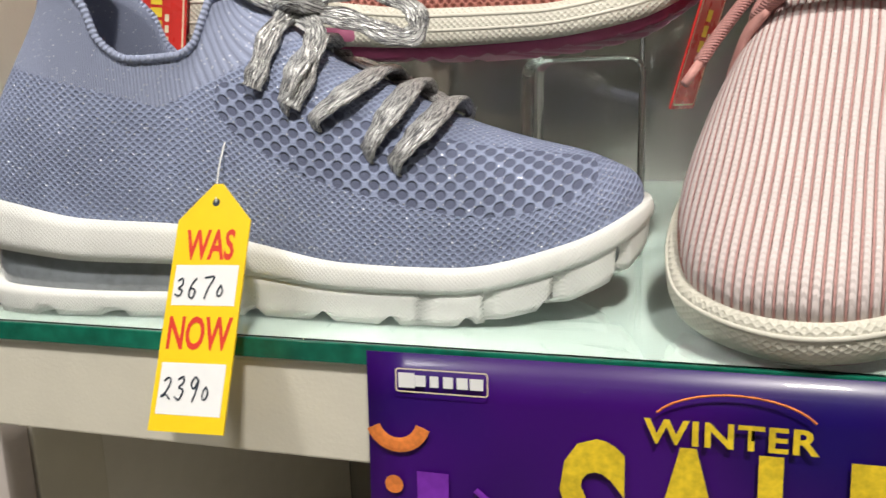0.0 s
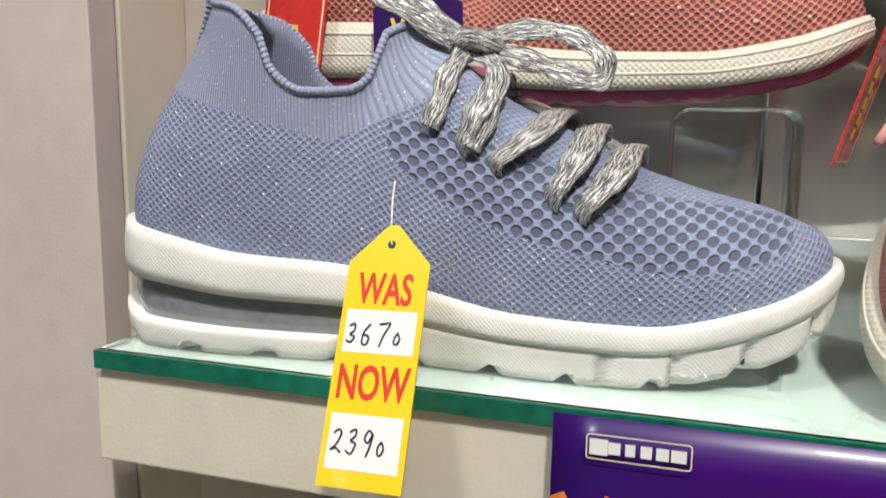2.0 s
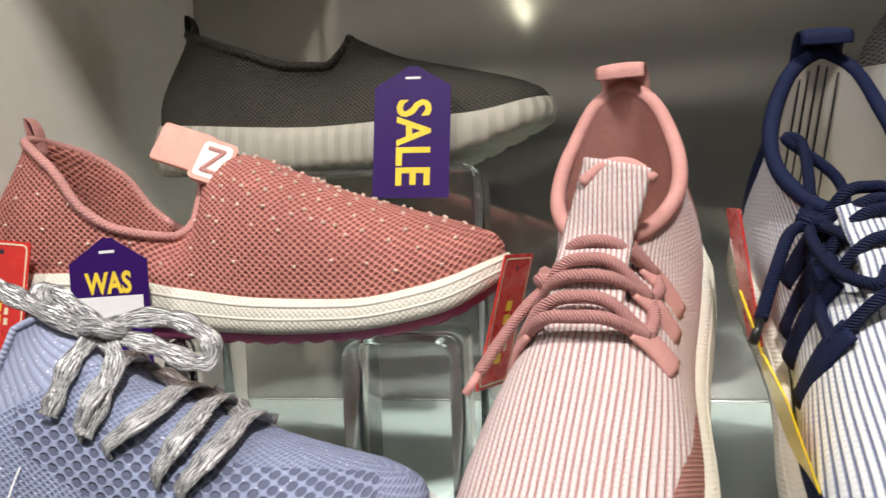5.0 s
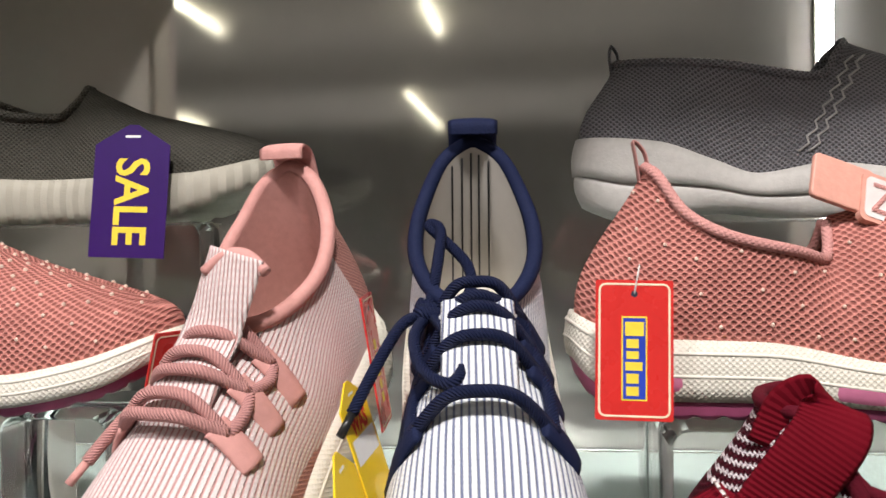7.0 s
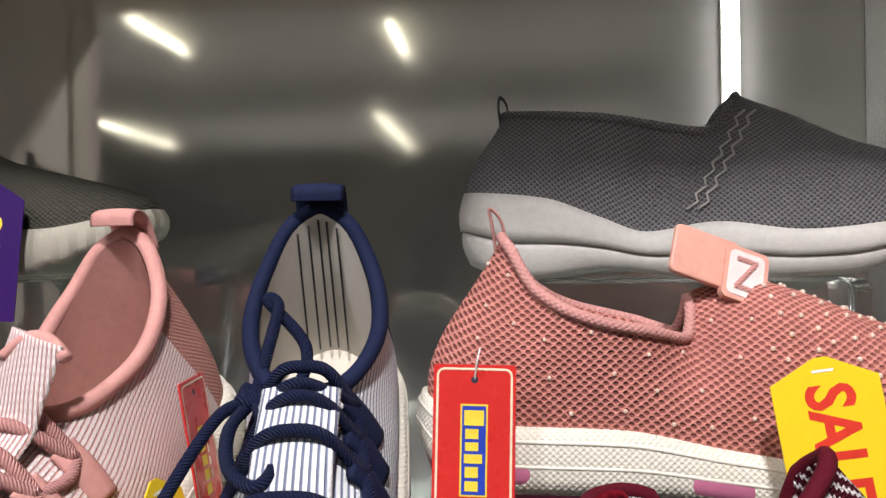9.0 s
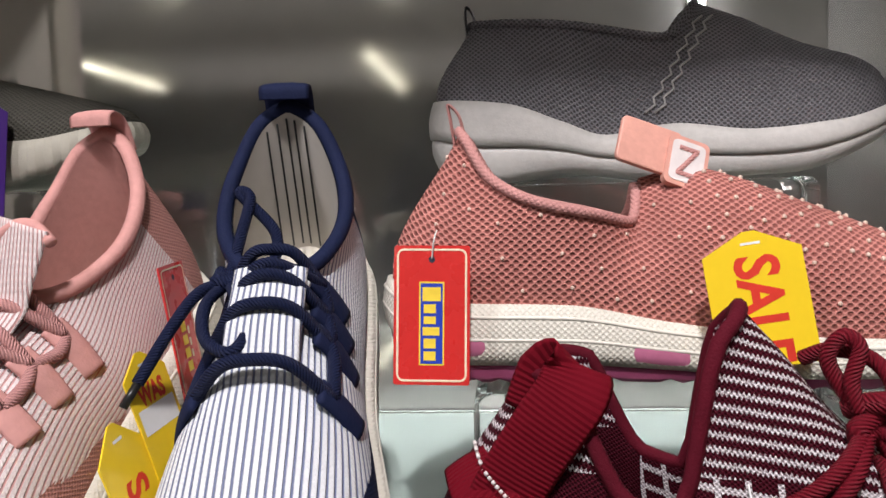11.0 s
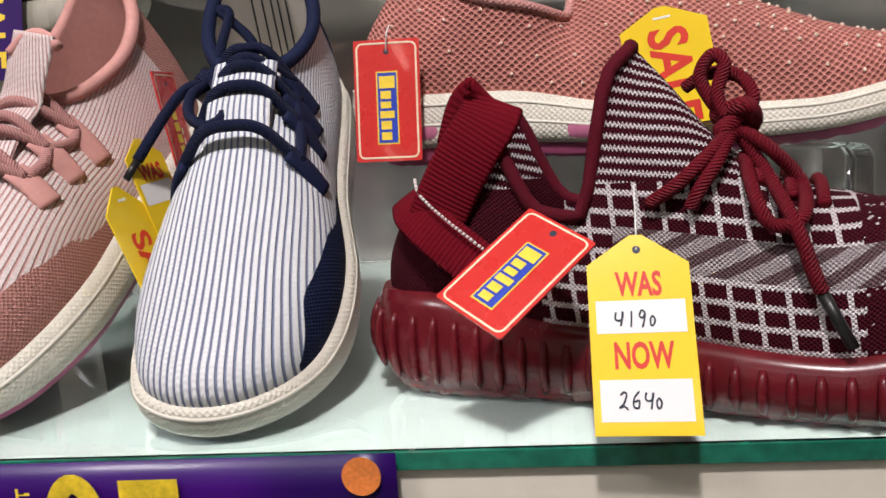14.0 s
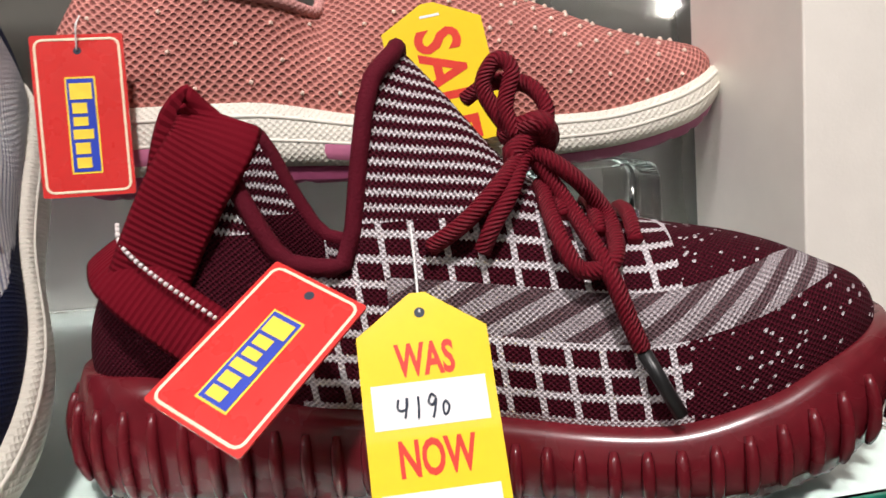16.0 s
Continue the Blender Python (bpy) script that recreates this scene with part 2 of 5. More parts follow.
# ---- mesh helpers ----
def part(name, bm, material, parent=None, label="", smooth=True, bevel=0.0, solid=0.0):
    me = bpy.data.meshes.new(name)
    if isinstance(bm, bmesh.types.BMesh):
        bm.to_mesh(me)
        bm.free()
    else:
        me = bm
    ob = new(name, me)
    for m in material if isinstance(material, (list, tuple)) else (material,):
        me.materials.append(m)
    if smooth:
        me.polygons.foreach_set("use_smooth", [True] * len(me.polygons))
    if bevel:
        b = ob.modifiers.new("bevel", "BEVEL")
        b.width, b.segments, b.limit_method = bevel, 2, "ANGLE"
    if solid:
        s = ob.modifiers.new("solid", "SOLIDIFY")
        s.thickness, s.offset = solid, -1
    if parent:
        ob.parent = parent
    if label:
        ob["label"] = label
    return ob


def block(bm, x0, x1, y0, y1, z0, z1):
    vs = [bm.verts.new((x, y, z)) for z in (z0, z1) for x, y in ((x0, y0), (x1, y0), (x1, y1), (x0, y1))]
    for f in ((3, 2, 1, 0), (4, 5, 6, 7), (0, 1, 5, 4), (1, 2, 6, 5), (2, 3, 7, 6), (3, 0, 4, 7)):
        bm.faces.new([vs[i] for i in f])
    return bm


def slab(name, box, material, bevel=0.0015, parent=None, label=""):
    return part(name, block(bmesh.new(), *box), material, parent, label, smooth=False, bevel=bevel)


def structure(ob, label, category):
    return tagged(ob, label, category, kind="structure")


def catmull(pts, per=8, closed=False):
    pts = [Vector(p) for p in pts]
    n, out = len(pts), []
    for i in range(n if closed else n - 1):
        a, b, c, d = (pts[(i + k) % n] if closed else pts[min(max(i + k, 0), n - 1)] for k in (-1, 0, 1, 2))
        for j in range(per):
            t = j / per
            out.append(0.5 * ((2 * b) + (c - a) * t + (2 * a - 5 * b + 4 * c - d) * t * t + (3 * b - a - 3 * c + d) * t**3))
    if not closed:
        out.append(pts[-1])
    return out


def tube(bm, pts, r, sides=8, closed=False, flat=1.0, up=None, taper=None, wide=None):
    """Sweep a round (flat=1) or flattened section along points."""
    pts = [Vector(p) for p in pts]
    n, rings, uvl = len(pts), [], bm.loops.layers.uv.verify()
    prev, run, runs = None, 0.0, []
    for i, p in enumerate(pts):
        a, b = (pts[i - 1] if (i or closed) else p), (pts[(i + 1) % n] if (closed or i < n - 1) else p)
        d = (b - a).normalized() if (b - a).length > 1e-9 else Vector((1, 0, 0))
        if wide is not None:
            w0 = Vector(wide)
            side = w0 - d * w0.dot(d)
        elif up is not None:
            side = d.cross(Vector(up[i] if isinstance(up, list) else up))
        elif prev is None:
            side = d.cross(Vector((0.1, 0.2, 1)))
        else:
            side = prev - d * prev.dot(d)
        side = side.normalized() if side.length > 1e-9 else Vector((0, 1, 0))
        prev, nor = side, side.cross(d).normalized()
        k = taper[i] if taper else 1.0
        rings.append([bm.verts.new(p + (side * math.cos(q) + nor * math.sin(q) * flat) * r * k) for q in (2 * math.pi * j / sides for j in range(sides))])
        runs.append(run)
        run += (pts[(i + 1) % n] - p).length
    for i in range(n if closed else n - 1):
        A, B = rings[i], rings[(i + 1) % n]
        for j in range(sides):
            k = (j + 1) % sides
            f = bm.faces.new((A[j], A[k], B[k], B[j]))
            ub = runs[i + 1] if i + 1 < n else run
            for lp, (uu, vv) in zip(f.loops, ((runs[i], j), (runs[i], j + 1), (ub, j + 1), (ub, j))):
                lp[uvl].uv = (uu, vv / sides * 2 * math.pi * r)
    if not closed:
        bm.faces.new(rings[0][::-1])
        bm.faces.new(rings[-1])
    return bm


# ---- setting ----
X1 = 0.868  # shelf's far end
structure(slab("floor", (-5.0, 4.0, -11.0, 0.56, -1.25, -1.2), FLOORM, 0), "grey tiled shop floor below the display rack", "floor")
structure(slab("ceiling", (-5.0, 4.0, -11.0, 0.56, 1.6, 1.65), ROOMW, 0), "pale painted shop ceiling above the aisle", "ceiling")
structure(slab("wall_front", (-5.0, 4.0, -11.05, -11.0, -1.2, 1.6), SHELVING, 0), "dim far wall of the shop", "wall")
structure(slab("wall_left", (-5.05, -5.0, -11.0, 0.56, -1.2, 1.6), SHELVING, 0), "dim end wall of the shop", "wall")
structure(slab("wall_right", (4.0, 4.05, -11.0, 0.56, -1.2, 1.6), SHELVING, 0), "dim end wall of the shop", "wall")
structure(slab("wall_back", (-5.0, 4.0, 0.51, 0.56, -1.2, 1.6), ROOMW, 0), "painted wall behind the display rack", "wall")
structure(slab("back_panel", (-0.09, 0.93, 0.497, 0.508, -0.42, 0.80), GLOSS, 0.001), "glossy grey back panel of the display rack", "panel")
structure(slab("wall_rack_left", (-0.088, -0.034, 0.116, 0.496, -0.9, 0.62), WALLW, 0.001), "cream side panel of the display rack", "panel")
structure(slab("trim_strip_left", (-0.088, -0.029, 0.0625, 0.115, -0.9, 0.62), CREAM, 0.001), "cream edge strip of the rack's side panel", "trim")
structure(slab("trim_rack_left", (-0.60, -0.029, 0.042, 0.060, -0.9, 0.62), CREAM2, 0.0008), "pinkish cream upright beside the shelf end", "upright")
structure(slab("pillar_right", (0.869, 1.20, 0.101, 0.200, -0.9, 0.62), WALLW, 0.001), "white laminate upright at the shelf end", "upright")
structure(slab("side_panel_right", (0.888, 0.92, 0.202, 0.496, -0.42, 0.62), GLOSS, 0.001), "glossy grey side panel of the display rack", "panel")
structure(slab("shelf_top", (-0.028, 0.868, 0.003, 0.496, 0.600, 0.617), CREAM, 0.001), "underside of the next cream shelf above", "shelf")

shelf = tagged(new("display_shelf"), "cream laminate shelf board topped with green-edged glass", "shelf")
slab("board", (-0.002, 0.868, 0.003, 0.495, -0.050, -0.0095), CREAM, 0.0012, shelf)
slab("backing_sheet", (0.001, X1 - 0.001, 0.006, 0.492, -0.0093, -0.0086), FROST, 0, shelf, "pale green backing under the glass")
slab("glass_top", (0.0, X1, 0.0022, 0.494, -0.0082, 0.0), GLASS, 0.0008, shelf, "clear glass sheet").visible_shadow = False
slab("glass_edge", (0.0, X1, 0.0, 0.0020, -0.0082, -0.0001), EDGE, 0.0005, shelf, "dark green polished glass edge")

lower = tagged(new("lower_shelf"), "cream shelf below in shade", "shelf")
slab("board", (-0.028, 0.868, 0.02, 0.495, -0.44, -0.40), CREAM, 0.0012, lower)


# ---- shoes ----
OUT = [(0, 0), (0.03, 0.075), (0.1, 0.112), (0.25, 0.122), (0.45, 0.128), (0.65, 0.155), (0.8, 0.150), (0.92, 0.112), (0.982, 0.06), (1, 0)]
INN = [(0.982, -0.062), (0.92, -0.116), (0.8, -0.148), (0.65, -0.145), (0.45, -0.112), (0.25, -0.115), (0.1, -0.108), (0.03, -0.075)]


def outline(L, wide=1.0, per=7):
    return [(p.x * L, p.y * L * wide) for p in catmull([(a, b, 0) for a, b in OUT + INN], per, True)]


def ease(a, b, t):
    t = min(max((t - a) / (b - a), 0), 1)
    return t * t * (3 - 2 * t)


def lerp_list(table, t):
    """A smooth curve through a table of (place, value) that never overshoots."""
    n = len(table)
    t = min(max(t, table[0][0]), table[-1][0])
    d = [(table[i + 1][1] - table[i][1]) / (table[i + 1][0] - table[i][0]) for i in range(n - 1)]
    m = [d[0]] + [2 * d[i - 1] * d[i] / (d[i - 1] + d[i]) if d[i - 1] * d[i] > 0 else 0.0 for i in range(1, n - 1)] + [d[-1]]
    for i in range(n - 1):
        (a, va), (b, vb) = table[i], table[i + 1]
        if t <= b:
            w, k = b - a, (t - a) / (b - a)
            return va * (1 + 2 * k) * (1 - k) ** 2 + m[i] * w * k * (1 - k) ** 2 + vb * k * k * (3 - 2 * k) + m[i + 1] * w * k * k * (k - 1)
    return table[-1][1]


def inset(pts, d):
    """Move each point of a closed outline inwards by d."""
    out, n = [], len(pts)
    for i, (x, y) in enumerate(pts):
        (ax, ay), (bx, by) = pts[i - 1], pts[(i + 1) % n]
        l = math.hypot(bx - ax, by - ay) or 1
        out.append((x + (by - ay) / l * d, y - (bx - ax) / l * d))
    return out


class Last:
    """The shape of one kind of shoe: heights along its length, and its collar."""

    def __init__(self, L, sole_bottom, sole_top, rim, spine, wide=1.0, collar=(0.23, 0.205, 0.155), side=0.6, bulge=0.004, crown=0.62, wall=0.55, per=12, pinch=0.8):
        self.L, self.bot, self.top, self.rim, self.spine, self.wide = L, sole_bottom, sole_top, rim, spine, wide
        self.collar, self.side, self.bulge, self.crown, self.wall, self.pinch = collar, side, bulge, crown, wall, pinch
        self.out = outline(L, wide, per)
        self.grid = None

    def zb(self, x):
        return lerp_list(self.bot, x / self.L)

    def zt(self, x):
        return lerp_list(self.top, x / self.L)

    def band(self, f0, f1, out0=0.0, out1=0.0, mid=0.0, name="sole", rows=4, notch=None, pull=None):
        """A closed band of the sole between two shares of its height (0 bottom, 1 top), standing out from the outline by out0 and out1."""
        bm, rings = bmesh.new(), []
        uvl = bm.loops.layers.uv.verify()
        steps = [(f0, out0 - 0.004)] + [(f0 + (f1 - f0) * k / rows, out0 + (out1 - out0) * k / rows + mid * math.sin(math.pi * k / rows)) for k in range(rows + 1)] + [(f1, out1 - 0.006)]
        run, acc = [], 0.0
        for i, (x, y) in enumerate(self.out):
            run.append(acc)
            nx, ny = self.out[(i + 1) % len(self.out)]
            acc += math.hypot(nx - x, ny - y)
        for k, (f, o) in enumerate(steps):
            ring = []
            for i, (x, y) in enumerate(inset(self.out, -o)):
                xx = min(max(x, 0), self.L)
                if pull:
                    cut = 1 - pull(xx) / (0.11 * self.L)
                    y, x = y * cut, xx + (0.25 * self.L - xx) * (1 - cut)
                b, t = self.zb(xx), self.zt(xx)
                z = b + (t - b) * f
                if notch and k <= 1:
                    z += notch(xx, run[i])
                ring.append(bm.verts.new((x, y, z)))
            rings.append(ring)
        n = len(self.out)
        for k in range(len(rings) - 1):
            for i in range(n):
                j = (i + 1) % n
                f = bm.faces.new((rings[k][i], rings[k][j], rings[k + 1][j], rings[k + 1][i]))
                ue = run[j] if j else acc
                zs = [rings[k][i].co.z, rings[k][j].co.z, rings[k + 1][j].co.z, rings[k + 1][i].co.z]
                for lp, uv in zip(f.loops, ((run[i], zs[0]), (ue, zs[1]), (ue, zs[2]), (run[i], zs[3]))):
                    lp[uvl].uv = uv
        for ring, flip in ((rings[0], True), (rings[-1], False)):
            c = bm.verts.new(sum((v.co for v in ring), Vector()) / n)
            for i in range(n):
                a, b = ring[i], ring[(i + 1) % n]
                bm.faces.new((b, a, c) if flip else (a, b, c))
        bmesh.ops.recalc_face_normals(bm, faces=bm.faces)
        return bm

    def rim_point(self, phi):
        """phi 0 at the heel, 1 at the throat, sign for the side."""
        cx, rx, ry = self.collar
        L, a = self.L, math.pi * abs(phi)
        h = lerp_list(self.rim, abs(phi))
        x = (cx - rx * math.cos(a)) * L
        wy = ry * self.wide * L * math.sin(a) ** (self.pinch if abs(phi) < 0.5 else 0.8) * (1.0 - 0.25 * ease(0.5, 1, abs(phi)))
        return Vector((x, math.copysign(wy, phi) if abs(phi) < 0.9999 else 0, h))

    def crest(self, t, y):
        """Where the column over the sole's edge at t ends: on the collar, or in front of it on the instep's ridge."""
        cx, rx, _ = self.collar
        split = cx + rx + 0.045
        if t <= split:
            g = lerp_lin(((0, 0), (0.03, 0.13), (0.1, 0.27), (0.1 + (split - 0.1) * 0.5, 0.57), (0.1 + (split - 0.1) * 0.82, 0.82), (split, 1)), t)
            return self.rim_point(math.copysign(g, y) if abs(y) > 1e-6 else g)
        g = (t - split) / (1 - split)
        x = cx + rx + (self.spine[-1][0] - cx - rx) * g
        return Vector((x * self.L, 0, lerp_list(self.spine, x)))

    def curve(self, x, y, t, n=18):
        R = self.crest(t, y)
        O = Vector((x, y, self.zt(x) - 0.003))
        mid = self.collar[0] + self.collar[1]
        fore = ease(mid - 0.10, mid + 0.14, t)
        dz = R.z - O.z
        away = Vector((O.x - R.x, O.y - R.y, 0))
        out = away.normalized()
        nx, ny = (t - 0.5) * 0.8 * ease(0.55, 1, abs(t - 0.5) * 2), 0.0 if abs(y) < 1e-6 else math.copysign(1, y)
        back1 = Vector((nx * self.bulge * 2, ny * self.bulge, dz * self.side * 0.62))
        fore1 = out * self.bulge + Vector((0, 0, dz * self.wall))
        P1 = O + back1 * (1 - fore) + fore1 * fore
        back2 = away * 0.30 + Vector((0, 0, -dz * 0.34))
        fore2 = away * self.crown
        P2 = R + back2 * (1 - fore) + fore2 * fore
        pts = []
        for k in range(n + 1):
            u = k / n
            pts.append((1 - u) ** 3 * O + 3 * (1 - u) ** 2 * u * P1 + 3 * (1 - u) * u * u * P2 + u**3 * R)
        return pts

    def flank(self, x, z, lift=0.0):
        """The point of the near flank at x and height z, moved outwards."""
        g = self.grid[[c[0][1] < -1e-4 for c in self.grid]].reshape(-1, 3)
        d = (g[:, 0] - x) ** 2 + (g[:, 2] - z) ** 2
        near = np.argsort(d)[:5]
        w = 1 / (d[near] + 1e-7)
        y = float((g[near, 1] * w).sum() / w.sum())
        return Vector((x, y - lift, z))

    def upper(self, n=18):
        bm = bmesh.new()
        uvl = bm.loops.layers.uv.verify()
        ridge = bm.loops.layers.uv.new("ridge")
        cols, arcs = [], []
        ins = inset(self.out, 0.003)
        for (x, y), (ox, oy) in zip(ins, self.out):
            pts = self.curve(min(max(x, 0.0), self.L), y, min(max(ox / self.L, 0), 1), n)
            acc, arc = 0.0, [0.0]
            for a, b in zip(pts, pts[1:]):
                acc += (b - a).length
                arc.append(acc)
            cols.append(pts)
            arcs.append(arc)
        self.grid = np.array([[tuple(p) for p in c] for c in cols])
        verts = [[bm.verts.new(p) for p in c] for c in cols]
        m = len(cols)
        for i in range(m):
            j = (i + 1) % m
            for k in range(n):
                f = bm.faces.new((verts[i][k], verts[j][k], verts[j][k + 1], verts[i][k + 1]))
                for lp, (c, r) in zip(f.loops, ((i, k), (j, k), (j, k + 1), (i, k + 1))):
                    lp[uvl].uv = (cols[c][r].x, arcs[c][r])
                    lp[ridge].uv = (cols[c][r].x, math.copysign(arcs[c][-1] - arcs[c][r] + abs(cols[c][-1].y), cols[c][0].y))
        bmesh.ops.remove_doubles(bm, verts=bm.verts, dist=2e-5)
        bmesh.ops.recalc_face_normals(bm, faces=bm.faces)
        return bm

    def on(self, x, y, lift=0.0):
        """The point of the upper over x, y, lifted off it."""
        g = self.grid.reshape(-1, 3)
        d = (g[:, 0] - x) ** 2 + (g[:, 1] - y) ** 2
        near = np.argsort(d)[:6]
        w = 1 / (d[near] + 1e-7)
        z = float((g[near, 2] * w).sum() / w.sum())
        return Vector((x, y, z + lift))

    def rim_loop(self, n=48, drop=0.0):
        out = []
        for i in range(n):
            p = -1 + 2 * (i + 0.5) / n
            q = self.rim_point(p)
            out.append(q - Vector((0, 0, drop)))
        return out

    def insole(self, rise=0.004):
        bm = bmesh.new()
        ring = [bm.verts.new((x, y, self.zt(min(max(x, 0), self.L)) + rise - 0.012)) for x, y in inset(self.out, 0.006)]
        c = bm.verts.new((self.L * 0.5, 0, self.zt(self.L * 0.5) + rise - 0.012))
        for i, v in enumerate(ring):
            bm.faces.new((v, ring[(i + 1) % len(ring)], c))
        bmesh.ops.recalc_face_normals(bm, faces=bm.faces)
        return bm


def lerp_lin(table, t):
    for (a, va), (b, vb) in zip(table, table[1:]):
        if t <= b:
            return va + (vb - va) * (t - a) / (b - a)
    return table[-1][1]


def lace_mat(name, col, metal=0.0, rough=0.7):
    n = Net(name)
    u, v, _ = n.split(n.uv())
    h = n.wave(n.math("ADD", u, n.math("MULTIPLY", v, 0.7)), 0.0016 if not metal else 0.0022)
    g = n.noise(n.obj(), 700.0, 2.0)
    n.put("Base Color", n.mix(h, dim(col, 0.6 if not metal else 0.3), col))
    n.put("Metallic", metal)
    n.put("Specular IOR Level", 0.2)
    n.put("Roughness", rough)
    n.bump(n.math("ADD", h, n.math("MULTIPLY", g, 0.6 if not metal else 2.0)), 0.0005 if not metal else 0.0008)
    return n.m


def lurex(name):
    """Crinkled metal-foil weave of flat threads: its glints and dark folds are painted into the base colour."""
    n = Net(name)
    u, v, _ = n.split(n.uv())
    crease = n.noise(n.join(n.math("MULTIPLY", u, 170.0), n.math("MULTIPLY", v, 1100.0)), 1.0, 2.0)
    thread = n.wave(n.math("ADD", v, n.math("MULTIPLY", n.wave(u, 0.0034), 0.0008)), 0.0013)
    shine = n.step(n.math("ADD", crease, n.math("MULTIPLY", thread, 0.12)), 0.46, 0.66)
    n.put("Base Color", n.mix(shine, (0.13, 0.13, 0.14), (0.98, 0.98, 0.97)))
    n.put("Metallic", 0.3)
    n.put("Specular IOR Level", 0.8)
    n.put("Roughness", n.math("SUBTRACT", 0.45, n.math("MULTIPLY", shine, 0.2)))
    n.bump(n.math("ADD", shine, n.math("MULTIPLY", n.noise(n.obj(), 420.0, 2.0), 2.0)), 0.0007)
    return n.m


def pull_tab(last, material, parent, h=0.016, w=0.012, lean=0.0, name="pull_tab"):
    """A folded loop of webbing at the back of the collar."""
    p = last.rim_point(0.0)
    bm = bmesh.new()
    pts = catmull([p + Vector((-0.002, 0, -0.014)), p + Vector((-0.004 - lean * 0.3, 0, h * 0.4)), p + Vector((-0.003 - lean, 0, h)), p + Vector((0.002 - lean * 0.6, 0, h * 0.5)), p + Vector((0.003, 0, -0.01))], 5)
    tube(bm, pts, w / 2, 10, flat=0.16, wide=(0, 1, 0))
    return part(name, bm, material, parent)


def place(last, tip, yaw, pitch=0.0, roll=0.0, base=False):
    """Set a shoe with the sole's toe end (or its flat part, base) at tip, heading yaw degrees, nose down by pitch."""
    off = Vector((last.L, 0, 0 if base else last.zb(last.L)))
    return Matrix.Translation(tip) @ pose(0, 0, 0, roll, pitch, yaw) @ Matrix.Translation(-off)


def collar_tube(last, r, material, parent, name="collar", label=""):
    return part(name, tube(bmesh.new(), last.rim_loop(56), r, 8, True), material, parent, label)


# knits and rubbers
BLUE = (0.30, 0.345, 0.50)
M_BLUE = knit("lavender_blue_knit", BLUE, (0.12, 0.135, 0.21), (0.0036, 0.0031), (0.16, 0.36), glitter=1.0, zone=((0.200, 0.084, 0.078, 0.016, 0.20), (0.0076, 0.0070)), cuff=(0.345, 0.385, 0.54))
M_BLUERIB = textured_rubber("lavender_rib_knit", (0.34, 0.38, 0.53), (0.0022, 0.01), 0.85, 0.0005, "wave")
M_WHITE = textured_rubber("white_foam_sole", (0.84, 0.84, 0.81), (0.0018, 0.0018), 0.5, 0.00012)
M_CREAMSOLE = textured_rubber("cream_foam_sole", (0.74, 0.71, 0.61), (0.0034, 0.0030), 0.5, 0.00028)
M_MAGENTA = plain("magenta_outsole", (0.36, 0.08, 0.17), 0.45)
M_MAGLIGHT = plain("pink_sole_window", (0.50, 0.16, 0.27), 0.3, coat=0.3)
M_PINK = knit("dusty_pink_knit", (0.60, 0.245, 0.205), (0.26, 0.085, 0.07), (0.0047, 0.0041), (0.12, 0.38), bump=0.001)
M_PINKEDGE = textured_rubber("dusty_pink_binding", (0.56, 0.27, 0.245), (0.003, 0.003), 0.8, 0.0003)
M_PINKIN = plain("pink_lining", (0.50, 0.25, 0.22), 0.9, bump=0.0002)
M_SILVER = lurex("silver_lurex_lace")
M_AIR = plain("smoky_air_cushion", (0.20, 0.22, 0.24), 0.12, coat=0.6, var=0.3)
M_PSTRIPE = rib("pink_white_rib_knit", (0.76, 0.665, 0.65), (0.56, 0.31, 0.29), (0.56, 0.27, 0.23), 0.0037, (0.030, 0.285))
M_PTONGUE = rib("pink_white_tongue_knit", (0.76, 0.665, 0.65), (0.56, 0.31, 0.29), (0.56, 0.27, 0.23), 0.0031, (0.0, 0.0))
M_NSTRIPE = rib("navy_white_rib_knit", (0.76, 0.78, 0.80), (0.19, 0.22, 0.34), (0.010, 0.018, 0.06), 0.0041, (0.030, 0.282))
M_NTONGUE = rib("navy_white_tongue_knit", (0.76, 0.78, 0.80), (0.19, 0.22, 0.34), (0.018, 0.03, 0.085), 0.0038, (0.0, 0.0))
M_PLACE = lace_mat("pink_cord_lace", (0.58, 0.29, 0.27))
M_NLACE = lace_mat("navy_cord_lace", (0.007, 0.012, 0.045))
M_NAVY = plain("navy_binding", (0.007, 0.012, 0.043), 0.8, bump=0.0003, spec=0.2)
M_PBIND = plain("pink_binding", (0.58, 0.29, 0.26), 0.75, bump=0.0003)
M_WHITELINE = textured_rubber("cream_mesh_lining", (0.58, 0.55, 0.50), (0.003, 0.003), 0.9, 0.0003)
M_INSOLE = plain("cream_insole", (0.70, 0.66, 0.57), 0.8, bump=0.0002)
M_WINE = checker_knit("wine_grid_knit", (0.062, 0.0035, 0.011), (0.72, 0.66, 0.68))
M_WINERUB = plain("wine_translucent_rubber", (0.115, 0.008, 0.013), 0.27, var=0.2, scale=18, coat=0.15)
M_WINEWEB = textured_rubber("wine_webbing", (0.135, 0.002, 0.009), (0.0022, 0.01), 0.85, 0.0004, "wave", spec=0.12)
M_WINELACE = lace_mat("wine_cord_lace", (0.16, 0.004, 0.013))
M_BLACK = plain("black_aglet", (0.015, 0.015, 0.015), 0.35)
M_GOLD = plain("rose_gold_stone", (0.92, 0.72, 0.60), 0.2, 0.25)
